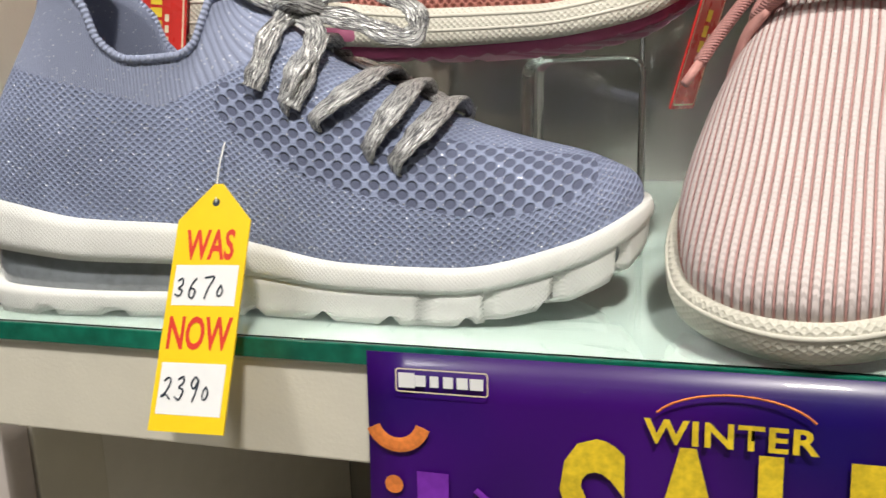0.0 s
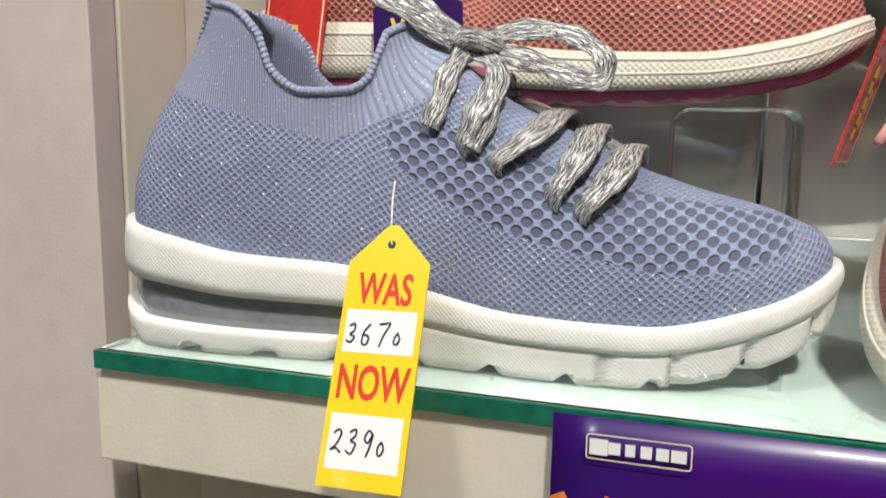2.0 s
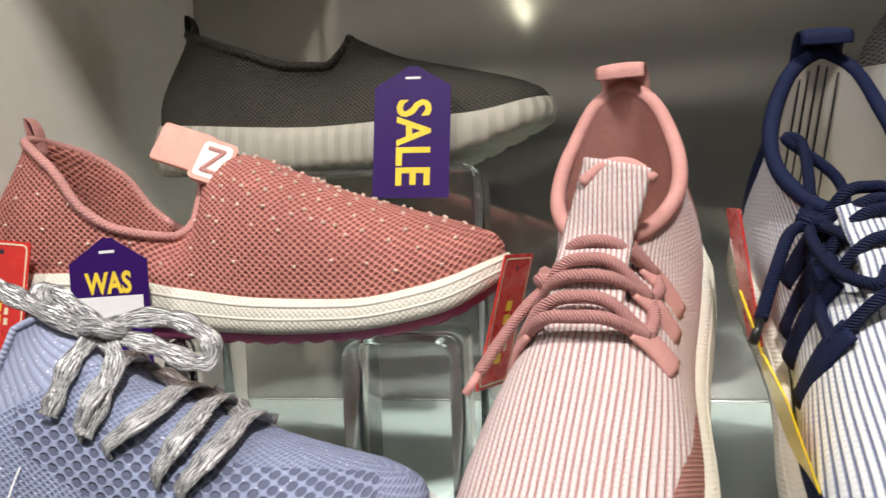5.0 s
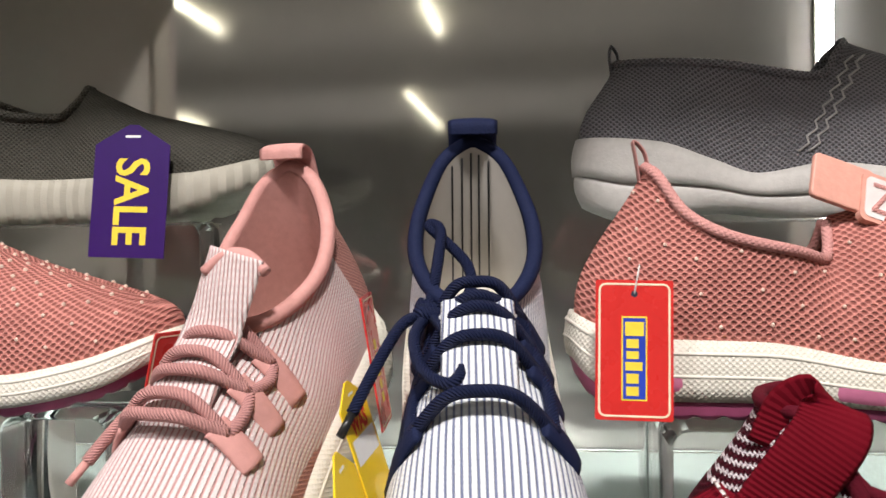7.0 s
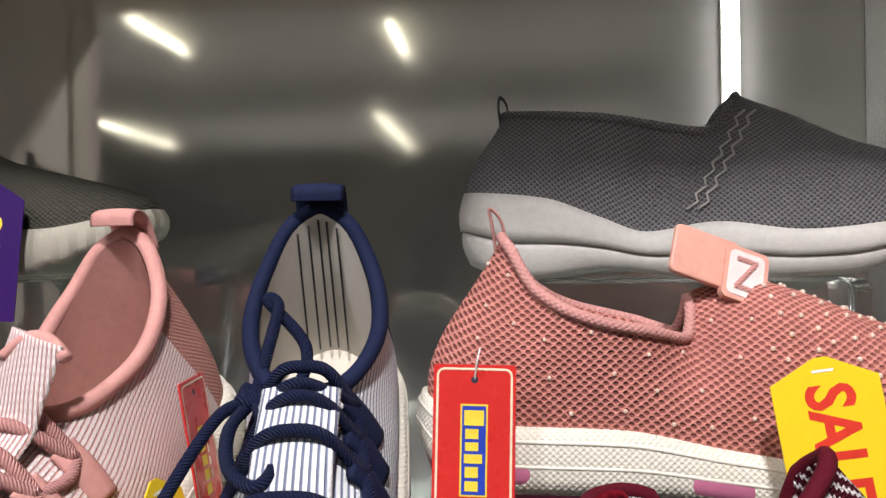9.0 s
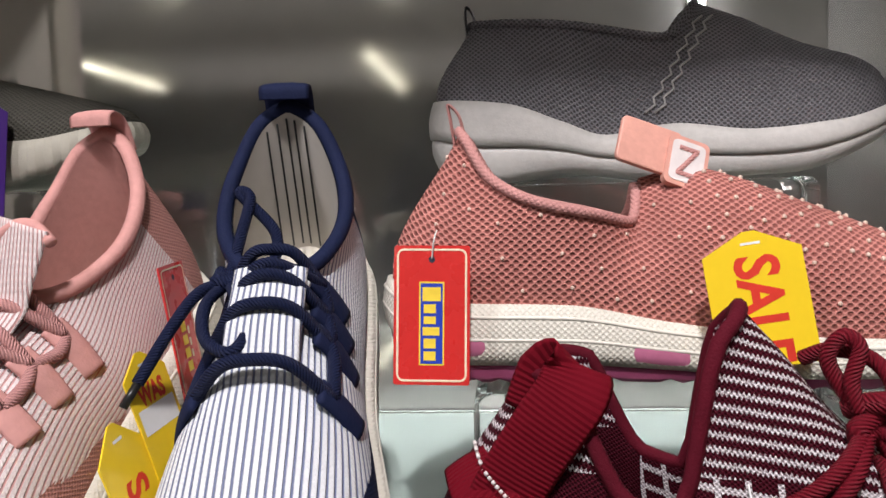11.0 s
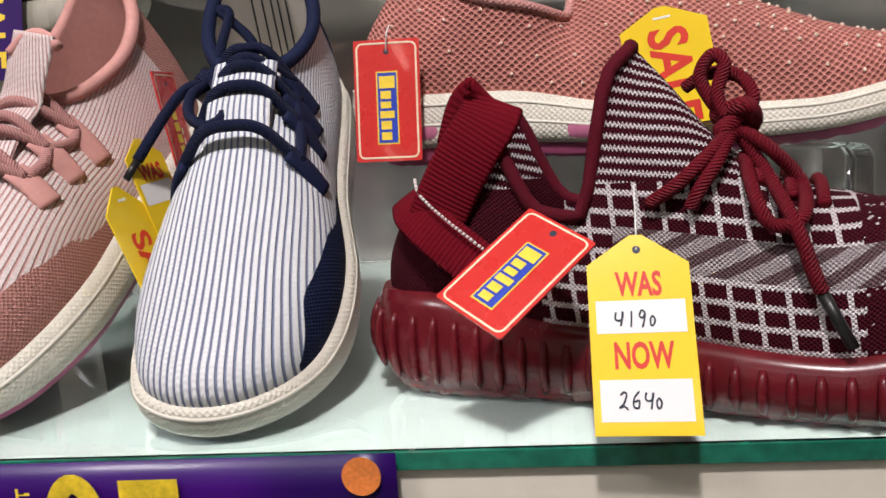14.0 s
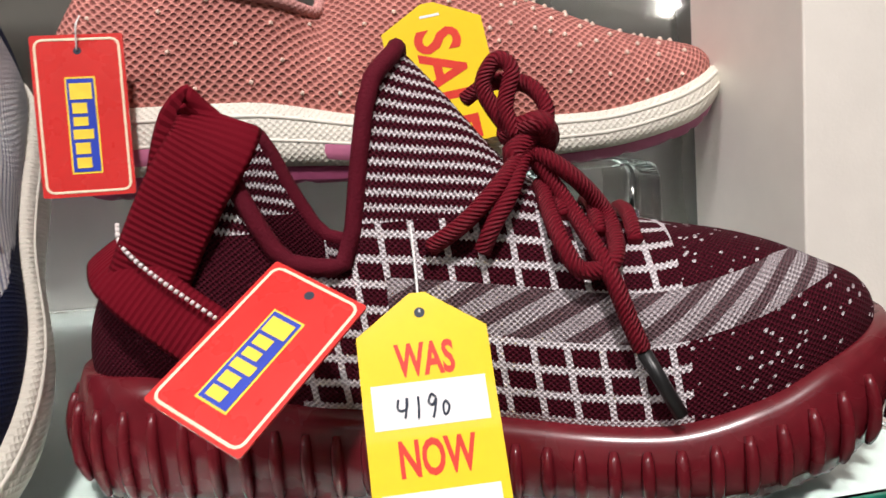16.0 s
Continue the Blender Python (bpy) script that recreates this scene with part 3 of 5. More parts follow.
# grey knit with the shade under the upper shelf put into its colour
M_GREY = knit("shaded_grey_knit", (0.080, 0.077, 0.062), (0.050, 0.048, 0.040), (0.0036, 0.0032), (0.14, 0.36))
# light lavender-grey knit, its colour lowered to carry part of the shade
M_GREY2 = knit("half_shaded_knit", (0.22, 0.215, 0.228), (0.10, 0.098, 0.102), (0.0040, 0.0036), (0.14, 0.36))
M_GREYSOLE = plain("pale_grey_sole", (0.50, 0.485, 0.455), 0.55, bump=0.0002)
M_PALETHREAD = plain("pale_thread", (0.45, 0.44, 0.42), 0.8)
M_BADGE = plain("white_rubber_badge", (0.72, 0.66, 0.64), 0.4)
M_CORAL = plain("coral_rubber_strap", (0.66, 0.33, 0.26), 0.5, bump=0.0001)

M_SOLELINE = plain("smooth_cream_rubber", (0.72, 0.69, 0.60), 0.4)


# -- lavender sock sneaker --
LB = Last(0.300, ((0, 0.006), (0.06, 0.0), (0.72, 0.0), (0.835, 0.005), (0.963, 0.018), (1, 0.028)),
          ((0, 0.053), (0.1, 0.048), (0.2, 0.042), (0.35, 0.039), (0.453, 0.031), (0.587, 0.024), (0.737, 0.023), (0.88, 0.031), (1, 0.045)),
          ((0, 0.144), (0.276, 0.140), (0.389, 0.129), (0.43, 0.115), (0.534, 0.107), (0.669, 0.108), (0.744, 0.115), (0.79, 0.130), (1, 0.137)),
          ((0.427, 0.136), (0.5, 0.119), (0.55, 0.107), (0.64, 0.094), (0.68, 0.088), (0.74, 0.079), (0.833, 0.070), (0.91, 0.064), (0.957, 0.058)), collar=(0.285, 0.142, 0.105))
blue = tagged(new("sneaker"), "lavender-blue glitter knit sock sneaker with silver laces on the glass shelf", "shoe")
part("upper", LB.upper(), M_BLUE, blue, "lavender-blue mesh knit with silver glitter", solid=0.003)
part("midsole", LB.band(0.58, 1.0, 0.002, 0.001, 0.0008), M_WHITE, blue)


def tread(x, run):
    return 0.0045 if (run % 0.031) < 0.0055 else 0.0


part("outsole", LB.band(0.0, 0.24, 0.001, 0.002, 0.0005, notch=tread, pull=lambda x: 0.016 * ease(0.10, 0.125, x)), M_WHITE, blue)
part("forefoot_block", LB.band(0.0, 0.60, 0.0, 0.0012, 0.0, notch=tread, pull=lambda x: 0.02 * (1 - ease(0.08, 0.125, x)) + (0.0012 if (x % 0.026) < 0.0036 else 0.0)), M_WHITE, blue)
part("air_cushion", LB.band(0.16, 0.66, -0.004, -0.004, 0.002), M_AIR, blue, "smoky grey see-through heel cushion")
part("insole", LB.insole(), M_BLUERIB, blue)
part("pull_tab", tube(bmesh.new(), catmull([(0.030, 0, 0.112), (0.038, 0, 0.136), (0.041, 0, 0.150), (0.047, 0, 0.1545), (0.056, 0, 0.1545), (0.064, 0, 0.153)], 5), 0.0085, 10, flat=0.14, wide=(0, 1, 0)), M_BLUERIB, blue)

part("cuff_edge", tube(bmesh.new(), LB.rim_loop(64), 0.0017, 6, True), M_BLUERIB, blue, "fine ribbed cuff edge")


def ribbon(last, pts, r, flat=0.22, lift=0.002, per=6):
    """A flat lace laid over the upper through x, y, extra lift."""
    q = [last.on(x, y, lift + e) for x, y, e in pts]
    c = catmull(q, per)
    return tube(bmesh.new(), c, r, 10, flat=flat, up=(0.0, 0.0, 1.0))


# flat silver laces: bars down the instep, the knot and its loops
for xa, xb, za in ((0.163, 0.153, 0.089), (0.190, 0.166, 0.082), (0.203, 0.188, 0.070), (0.218, 0.199, 0.065)):
    tip = LB.flank(xb, za, 0.0025)
    ridge = LB.on(xa, 0.0, 0.006)
    over = LB.flank((xa * 2 + xb) / 3, ridge.z * 0.66 + za * 0.34, 0.006)
    under = LB.flank((xa + xb * 2) / 3, ridge.z * 0.33 + za * 0.67, 0.005)
    c = catmull([LB.on(xa + 0.006, 0.018, 0.0), ridge, over, under, tip, tip + Vector((-0.001, 0.002, -0.004))], 6)
    n = len(c)
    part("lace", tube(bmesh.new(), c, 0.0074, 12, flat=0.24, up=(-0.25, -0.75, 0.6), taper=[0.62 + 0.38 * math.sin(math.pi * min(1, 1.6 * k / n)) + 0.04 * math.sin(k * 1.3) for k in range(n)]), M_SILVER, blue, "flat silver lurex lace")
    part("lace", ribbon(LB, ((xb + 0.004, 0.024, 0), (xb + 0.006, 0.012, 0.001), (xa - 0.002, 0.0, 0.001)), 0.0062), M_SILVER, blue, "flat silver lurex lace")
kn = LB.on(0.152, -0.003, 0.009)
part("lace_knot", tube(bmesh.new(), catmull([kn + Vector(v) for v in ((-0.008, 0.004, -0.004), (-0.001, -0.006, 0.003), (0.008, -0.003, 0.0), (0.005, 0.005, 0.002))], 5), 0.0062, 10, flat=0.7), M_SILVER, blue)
for pts in (((0, 0, 0), (-0.014, -0.006, 0.007), (-0.030, -0.010, 0.016), (-0.044, -0.010, 0.024), (-0.050, -0.010, 0.028)), ((-0.004, 0.004, 0.002), (-0.018, 0.004, 0.014), (-0.030, 0.004, 0.020), (-0.020, -0.006, 0.010), (-0.004, -0.004, 0.0)),
            ((0, 0, 0), (0.018, -0.004, 0.006), (0.038, -0.006, 0.005), (0.052, -0.008, -0.003), (0.053, -0.010, -0.012), (0.044, -0.010, -0.013), (0.026, -0.006, -0.006), (0.010, -0.004, -0.002)),
            ((0, -0.002, 0), (-0.006, -0.016, -0.010), (-0.010, -0.023, -0.024), (-0.013, -0.025, -0.032)), ((0, 0, 0), (0.012, -0.014, -0.010), (0.010, -0.024, -0.026), (0.004, -0.029, -0.040))):
    c = catmull([kn + Vector(v) for v in pts], 7)
    n = len(c)
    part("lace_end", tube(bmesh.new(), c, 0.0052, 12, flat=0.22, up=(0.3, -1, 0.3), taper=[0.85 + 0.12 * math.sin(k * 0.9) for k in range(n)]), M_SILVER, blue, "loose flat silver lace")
blue.matrix_world = pose(-0.006, 0.041, 0.0002, 0, 0, 8.0)


# -- dusty pink slip-ons --
PINK_BOTTOM = ((0, 0.024), (0.03, 0.012), (0.1, 0.003), (0.3, 0.003), (0.6, 0.0), (0.75, 0.002), (0.9, 0.010), (1, 0.028))
PINK_TOP = ((0, 0.055), (0.1, 0.044), (0.28, 0.042), (0.44, 0.032), (0.6, 0.026), (0.75, 0.025), (0.87, 0.031), (1, 0.046))
LP = Last(0.338, PINK_BOTTOM, PINK_TOP, ((0, 0.128), (0.2, 0.122), (0.384, 0.104), (0.48, 0.082), (0.616, 0.067), (0.8, 0.062), (0.9, 0.070), (0.96, 0.088), (1, 0.104)),
          ((0.444, 0.105), (0.52, 0.111), (0.61, 0.100), (0.71, 0.086), (0.8, 0.076), (0.89, 0.067), (0.95, 0.060)), collar=(0.274, 0.170, 0.118))


def slip_on():
    s = tagged(new("slip_on_shoe"), "dusty pink rhinestone knit slip-on shoe on a clear stand", "shoe", group="pink slip-on shoes")
    part("upper", LP.upper(), M_PINK, s, "dusty pink open knit", solid=0.003)
    part("midsole", LP.band(0.24, 1.0, 0.002, 0.0, 0.002), M_CREAMSOLE, s, "cream textured foam midsole")
    part("outsole", LP.band(0.0, 0.26, -0.002, 0.001, 0.0, notch=lambda x, r: 0.002 if (r % 0.014) < 0.0035 else 0.0), M_MAGENTA, s, "magenta rubber outsole")
    collar_tube(LP, 0.0030, M_PINKEDGE, s)
    for f in (0.56, 0.84):
        part("sole_piping", tube(bmesh.new(), [(x, y, LP.zb(min(max(x, 0), LP.L)) * (1 - f) + LP.zt(min(max(x, 0), LP.L)) * f) for x, y in inset(LP.out, -0.0024 if f < 0.7 else -0.0014)], 0.0011, 6, True), M_SOLELINE, s, "smooth raised line round the sole")
    part("insole", LP.insole(), M_PINKIN, s)
    pull_tab(LP, M_PINKEDGE, s, 0.014, 0.011, 0.003)
    for side in (-1, 1):
        for x0, x1 in ((0.018, 0.058), (0.122, 0.160)):
            bm = bmesh.new()
            path = []
            for k in range(8):
                x = x0 + (x1 - x0) * k / 7
                y = min((abs(p[0] - x), p[1]) for p in LP.out if p[1] * side > 0)[1]
                path.append(Vector((x, y + side * 0.0012, LP.zb(x) + (LP.zt(x) - LP.zb(x)) * 0.48)))
            tube(bm, catmull(path, 3), 0.0062, 10, flat=0.35, up=(0, side, 0), taper=[min(1, 0.25 + 1.3 * math.sin(math.pi * (i + 0.3) / 22.6)) for i in range(22)])
            part("sole_window", bm, M_MAGLIGHT, s, "glossy pink window in the sole")
    # strap and square badge over the throat
    ax, ay = Vector((0.90, 0.15, -0.33)).normalized(), Vector((0.24, 0.45, 0.85)).normalized()
    az = ax.cross(ay).normalized()
    ay = az.cross(ax)
    frame_m = Matrix((ax, ay, az)).transposed().to_4x4()
    frame_m.translation = LP.on(0.160, -0.008, 0.004)
    strap = part("strap", shifted(round_card(0.034, 0.027, 0.0034, 0.003), (-0.021, 0.0035, -0.001)), M_CORAL, s, "coral rubber pull strap", smooth=False, bevel=0.001)
    strap.matrix_local = frame_m
    badge = part("badge", round_card(0.023, 0.029, 0.004, 0.0035), M_CORAL, s, "coral rimmed square badge", smooth=False)
    badge.matrix_local = frame_m
    part("badge_face", shifted(round_card(0.0185, 0.024, 0.002, 0.003), (0, 0, 0.0014)), M_BADGE, badge, "white badge face", smooth=False)
    bm = bmesh.new()
    for p in (((-0.0055, 0.0075), (0.0055, 0.0075)), ((0.0046, 0.0075), (-0.0046, -0.0075)), ((-0.0055, -0.0075), (0.0055, -0.0075))):
        (xa, ya), (xb, yb) = p
        tube(bm, [(xa, ya, 0.0028), (xb, yb, 0.0028)], 0.0013, 4, flat=0.4, up=(0, 0, 1))
    part("badge_mark", bm, M_PINKEDGE, badge, "dusty pink mark", smooth=False)
    # rhinestones
    rnd = random.Random(5)
    bm, kept = bmesh.new(), []
    cells = [(i, k) for i in range(len(LP.grid)) for k in range(3, 19)]
    rnd.shuffle(cells)
    for i, k in cells:
        a, b = LP.grid[i][k], LP.grid[(i + 1) % len(LP.grid)][k]
        f = rnd.random()
        x, y, z = a * (1 - f) + b * f
        vamp = 0.165 < x < 0.315 and y < 0.012 and k > 6
        gap = 0.0072 if vamp and x < 0.27 else 0.0105 if vamp else 0.016
        if x < 0.03 or x > 0.32 or y > 0.016 or any((x - p) ** 2 + (y - q) ** 2 + (z - r) ** 2 < gap * gap for p, q, r in kept):
            continue
        kept.append((x, y, z))
        bmesh.ops.create_icosphere(bm, subdivisions=1, radius=0.0014 if vamp else 0.0012, matrix=Matrix.Translation((x, y - 0.0003, z + 0.0003)))
    tagged(part("rhinestone_trim", bm, M_GOLD, s, "scattered rose-gold rhinestones", smooth=False), kind="stuff")
    return s


def round_card(w, h, t, r, cut=0.0, seg=4):
    """A thin card centred on its middle in x and y, with rounded corners or, with cut, clipped top corners."""
    pts = []
    if cut:
        pts = [(-w / 2, -h / 2), (w / 2, -h / 2), (w / 2, h / 2 - cut), (w * 0.06, h / 2), (-w * 0.06, h / 2), (-w / 2, h / 2 - cut)]
    else:
        for cx, cy, a0 in ((w / 2 - r, h / 2 - r, 0), (-w / 2 + r, h / 2 - r, 90), (-w / 2 + r, -h / 2 + r, 180), (w / 2 - r, -h / 2 + r, 270)):
            pts += [(cx + r * math.cos(radians(a0 + 90 * k / seg)), cy + r * math.sin(radians(a0 + 90 * k / seg))) for k in range(seg + 1)]
    bm = bmesh.new()
    a, b = [bm.verts.new((x, y, -t / 2)) for x, y in pts], [bm.verts.new((x, y, t / 2)) for x, y in pts]
    bm.faces.new(a[::-1])
    bm.faces.new(b)
    for i in range(len(pts)):
        j = (i + 1) % len(pts)
        bm.faces.new((a[i], a[j], b[j], b[i]))
    bmesh.ops.recalc_face_normals(bm, faces=bm.faces)
    return bm


def shifted(bm, d):
    bmesh.ops.translate(bm, verts=bm.verts, vec=d)
    return bm


pink_a = slip_on()
pink_a.matrix_world = place(LP, (0.315, 0.200, 0.106), 1.0, 0.0, base=True)
LP = Last(0.338, PINK_BOTTOM, PINK_TOP, ((0, 0.133), (0.12, 0.128), (0.28, 0.106), (0.45, 0.094), (0.66, 0.087), (0.85, 0.082), (0.93, 0.090), (1, 0.104)),
          ((0.40, 0.104), (0.48, 0.110), (0.53, 0.106), (0.642, 0.091), (0.728, 0.079), (0.784, 0.071), (0.861, 0.063), (0.955, 0.057)), collar=(0.262, 0.138, 0.118))
pink_b = slip_on()
pink_b.matrix_world = place(LP, (0.876, 0.198, 0.104), -0.5, 0.0, base=True)


# -- ribbed lace-up sneakers, one pink, one navy --
LS = Last(0.300, ((0, 0.014), (0.1, 0.002), (0.6, 0.0), (0.8, 0.004), (1, 0.022)), ((0, 0.048), (0.3, 0.040), (0.6, 0.030), (0.85, 0.030), (1, 0.042)),
          ((0, 0.143), (0.16, 0.137), (0.35, 0.118), (0.6, 0.102), (0.8, 0.098), (1, 0.100)), ((0.36, 0.100), (0.45, 0.096), (0.55, 0.090), (0.65, 0.081), (0.75, 0.072), (0.85, 0.063), (0.94, 0.056)), wide=1.13, collar=(0.200, 0.160, 0.094), pinch=1.15)


def lace_up(label, knit_m, tongue_m, bind, lace, lining, tail):
    s = tagged(new("sneaker"), label, "shoe", group="ribbed lace-up sneakers")
    part("upper", LS.upper(), knit_m, s, "lengthwise ribbed knit", solid=0.003)
    part("midsole", LS.band(0.22, 1.0, 0.002, 0.0, 0.002), M_CREAMSOLE, s, "cream foam midsole with fine relief")
    part("outsole", LS.band(0.0, 0.24, -0.003, 0.001), bind if tail else M_MAGENTA, s)
    part("insole", LS.insole(0.014), M_INSOLE, s, "cream insole")
    collar_tube(LS, 0.0042, bind, s, label="padded fabric collar")
    # lining inside the collar
    bm = bmesh.new()
    rows = []
    for k in range(6):
        rows.append([bm.verts.new(Vector((0.060 + (p.x - 0.060) * (0.90 - 0.01 * k + 0.05 * max(0, k - 2)), p.y * (0.86 + 0.02 * k), p.z - 0.001 - (p.z - 0.040) * 0.2 * k))) for p in LS.rim_loop(48)])
    for k in range(5):
        for i in range(48):
            j = (i + 1) % 48
            bm.faces.new((rows[k][i], rows[k][j], rows[k + 1][j], rows[k + 1][i]))
    part("lining", bm, lining, s)
    part("sole_piping", tube(bmesh.new(), [(x, y, LS.zb(min(max(x, 0), LS.L)) * 0.22 + LS.zt(min(max(x, 0), LS.L)) * 0.78) for x, y in inset(LS.out, -0.0016)], 0.0012, 6, True), M_SOLELINE, s, "smooth raised line round the sole")
    if tail:
        for q in (-0.16, -0.09, -0.02, 0.05, 0.12):
            a = LS.rim_point(q)
            c = [Vector((0.061 + (a.x - 0.061) * (0.88 - 0.01 * k), a.y * (0.84 + 0.02 * k), a.z - 0.004 - (a.z - 0.040) * 0.2 * k)) for k in range(5)]
            part("lining_seam", tube(bmesh.new(), c, 0.0006, 5), M_BLACK, s, "dark vertical seam")
    # folded pull tab on the heel
    p = LS.rim_point(0)
    part("pull_tab", tube(bmesh.new(), catmull([p + Vector(v) for v in ((-0.003, 0, -0.012), (-0.004, 0, 0.004), (0.0, 0, 0.012), (0.006, 0, 0.013), (0.009, 0, 0.008))], 5), 0.0135, 10, flat=0.11, wide=(0, 1, 0)), bind, s, "folded fabric pull tab")
    if tail:
        for k in range(2):
            for j in range(2 + k):
                bm = block(bmesh.new(), 0.104 + 0.012 * k, 0.112 + 0.012 * k, -0.010 + 0.008 * j, -0.004 + 0.008 * j, 0, 0.0004)
                shifted(bm, (-0.030, 0.004, LS.zt(0.08) + 0.0034))
                part("insole_print", bm, M_BLACK, s, "black printed bar", smooth=False)
    # tongue
    bm = bmesh.new()
    lean = 0.0 if tail else 0.005
    top = ((0.126, 0.102), (0.119, 0.104), (0.112, 0.106)) if tail else ((0.122, 0.105), (0.109, 0.120), (0.097, 0.135))
    cl = [LS.on(0.168, 0, -0.003), LS.on(0.145, 0, 0.004)] + [Vector((x, lean * k, z)) for k, (x, z) in enumerate(top)]
    tube(bm, catmull(cl, 5), 0.0175, 14, flat=0.2, up=(0.5, 0, 1))
    part("tongue", bm, tongue_m, s, "ribbed knit tongue")
    e = cl[-1]
    part("tongue_edge", tube(bmesh.new(), catmull([e + Vector((20 * y * y, y, -24 * y * y)) for y in (-0.0172, -0.008, 0, 0.008, 0.0172)], 4), 0.0030, 8), tongue_m if tail else bind, s)
    # lace stays and cord laces
    xs = (0.106, 0.124, 0.142, 0.172) if tail else (0.118, 0.142, 0.166)
    halves = (0.022, 0.025, 0.028, 0.032) if tail else (0.025, 0.026, 0.028)
    for i, x in enumerate(xs):
        for side in (-1, 1):
            w = halves[i]
            a, b, c = LS.on(x + 0.003, side * (w + 0.010), 0.0006), LS.on(x + 0.001, side * (w + 0.003), 0.0024), LS.on(x, side * (w - 0.005), 0.0045)
            part("lace_loop", tube(bmesh.new(), catmull([a, b, c], 4), 0.0072, 10, flat=0.34, up=(0, side * 0.5, 1)), bind, s, "stitched lace loop")
        w = halves[i]
        arch = 0.0105
        pts = [LS.on(x, -w, 0.003), LS.on(x - 0.003, -w * 0.5, arch), LS.on(x - 0.004, 0, arch + 0.001), LS.on(x - 0.003, w * 0.5, arch), LS.on(x, w, 0.003)]
        part("lace", tube(bmesh.new(), catmull(pts, 6), 0.0031, 8), lace, s, "round cord lace")
        if i == 0 or not tail:
            pts = [LS.on(x, -w, 0.004), LS.on(x + 0.006, -w * 0.5, arch), LS.on(x + 0.007, 0, arch + 0.001), LS.on(x + 0.006, w * 0.5, arch), LS.on(x, w, 0.004)]
            part("lace", tube(bmesh.new(), catmull(pts, 6), 0.0031, 8), lace, s, "round cord lace")
        if i < len(xs) - 1:
            for side in (-1, 1):
                q = [LS.on(x, side * w, 0.003), LS.on(x + 0.010, side * (w + 0.003), 0.004), LS.on(xs[i + 1], side * halves[i + 1], 0.003)]
                part("lace", tube(bmesh.new(), catmull(q, 5), 0.0031, 8), lace, s, "round cord lace")
    k0 = LS.on(0.104, -0.024, 0.010) if tail else LS.on(0.124, -0.024, 0.006)
    # in shoe space, -y is the wearer's right-hand side of this shoe
    part("lace_knot", tube(bmesh.new(), catmull([k0 + Vector(v) for v in ((-0.005, 0.005, 0), (0.004, -0.004, 0.004), (0.004, 0.006, 0.002), (-0.004, -0.005, 0.003))], 5), 0.0040, 8), lace, s)
    if tail:
        loops = (((0, 0, 0), (-0.022, 0.004, 0.012), (-0.046, 0.006, 0.020), (-0.050, 0.0, 0.020), (-0.030, 0.020, 0.008), (-0.010, 0.018, 0.0), (0, 0, 0)),
                 ((0, 0, 0), (0.022, -0.006, 0.004), (0.044, -0.002, 0.003), (0.054, 0.010, 0.003), (0.044, 0.016, 0.004), (0.020, 0.008, 0.006), (0, 0, 0)),
                 ((0, 0, 0), (0.010, -0.012, 0.002), (0.028, -0.022, -0.004), (0.052, -0.034, -0.016)))
    else:
        loops = (((0, 0, 0), (-0.012, 0.004, 0.006), (-0.020, 0.014, 0.006), (-0.006, 0.026, 0.006), (0.010, 0.034, 0.004)),
                 ((0, 0, 0), (0.016, -0.010, -0.004), (0.036, -0.020, -0.012), (0.050, -0.026, -0.018)))
    for pts in loops:
        q = [k0 + Vector(v) for v in pts]
        part("lace_end", tube(bmesh.new(), catmull(q, 7), 0.0030, 8), lace, s, "loose cord lace")
    e = k0 + Vector(loops[-1][-1])
    d = (e - (k0 + Vector(loops[-1][-2]))).normalized()
    part("aglet", tube(bmesh.new(), [e, e + d * 0.012], 0.0021, 8), M_BLACK if tail else M_PBIND, s)
    return s


pinkstripe = lace_up("pink and white ribbed knit sneaker tipped onto its toe", M_PSTRIPE, M_PTONGUE, M_PBIND, M_PLACE, M_PINKIN, False)
pinkstripe.matrix_world = place(LS, (0.339, 0.003, 0.0002), -103.0, 28.0)
navy = lace_up("navy and white ribbed knit sneaker tipped onto its toe", M_NSTRIPE, M_NTONGUE, M_NAVY, M_NLACE, M_WHITELINE, True)
navy.matrix_world = place(LS, (0.502, 0.018, 0.0002), -85.0, 31.5)


# -- wine-red sock sneaker --
LM = Last(0.291, ((0, 0.010), (0.08, 0.001), (0.75, 0.0), (0.9, 0.006), (1, 0.026)), ((0, 0.051), (0.1, 0.051), (0.33, 0.036), (0.515, 0.031), (0.707, 0.027), (0.825, 0.034), (0.9, 0.043), (1, 0.053)),
          ((0, 0.133), (0.2, 0.133), (0.34, 0.130), (0.405, 0.112), (0.459, 0.098), (0.51, 0.088), (0.65, 0.084), (0.70, 0.098), (0.75, 0.130), (0.81, 0.147), (1, 0.158)),
          ((0.438, 0.158), (0.48, 0.143), (0.525, 0.124), (0.575, 0.109), (0.65, 0.095), (0.74, 0.088), (0.82, 0.083), (0.88, 0.077), (0.94, 0.068)), wide=1.03, collar=(0.295, 0.143, 0.105))
wine = tagged(new("sneaker"), "wine-red sock sneaker with white grid knit and chunky ribbed sole", "shoe")
part("upper", LM.upper(24), M_WINE, wine, "wine-red knit with white grid", solid=0.003)
part("midsole", LM.band(0.10, 1.0, 0.003, 0.001, 0.0042, rows=6), M_WINERUB, wine, "glossy wine-red rubber sole")
part("outsole", LM.band(0.0, 0.14, -0.001, 0.003, notch=lambda x, r: 0.0022 if (r % 0.0125) < 0.005 else 0.0), M_WINERUB, wine)
part("insole", LM.insole(), M_BLACK, wine)
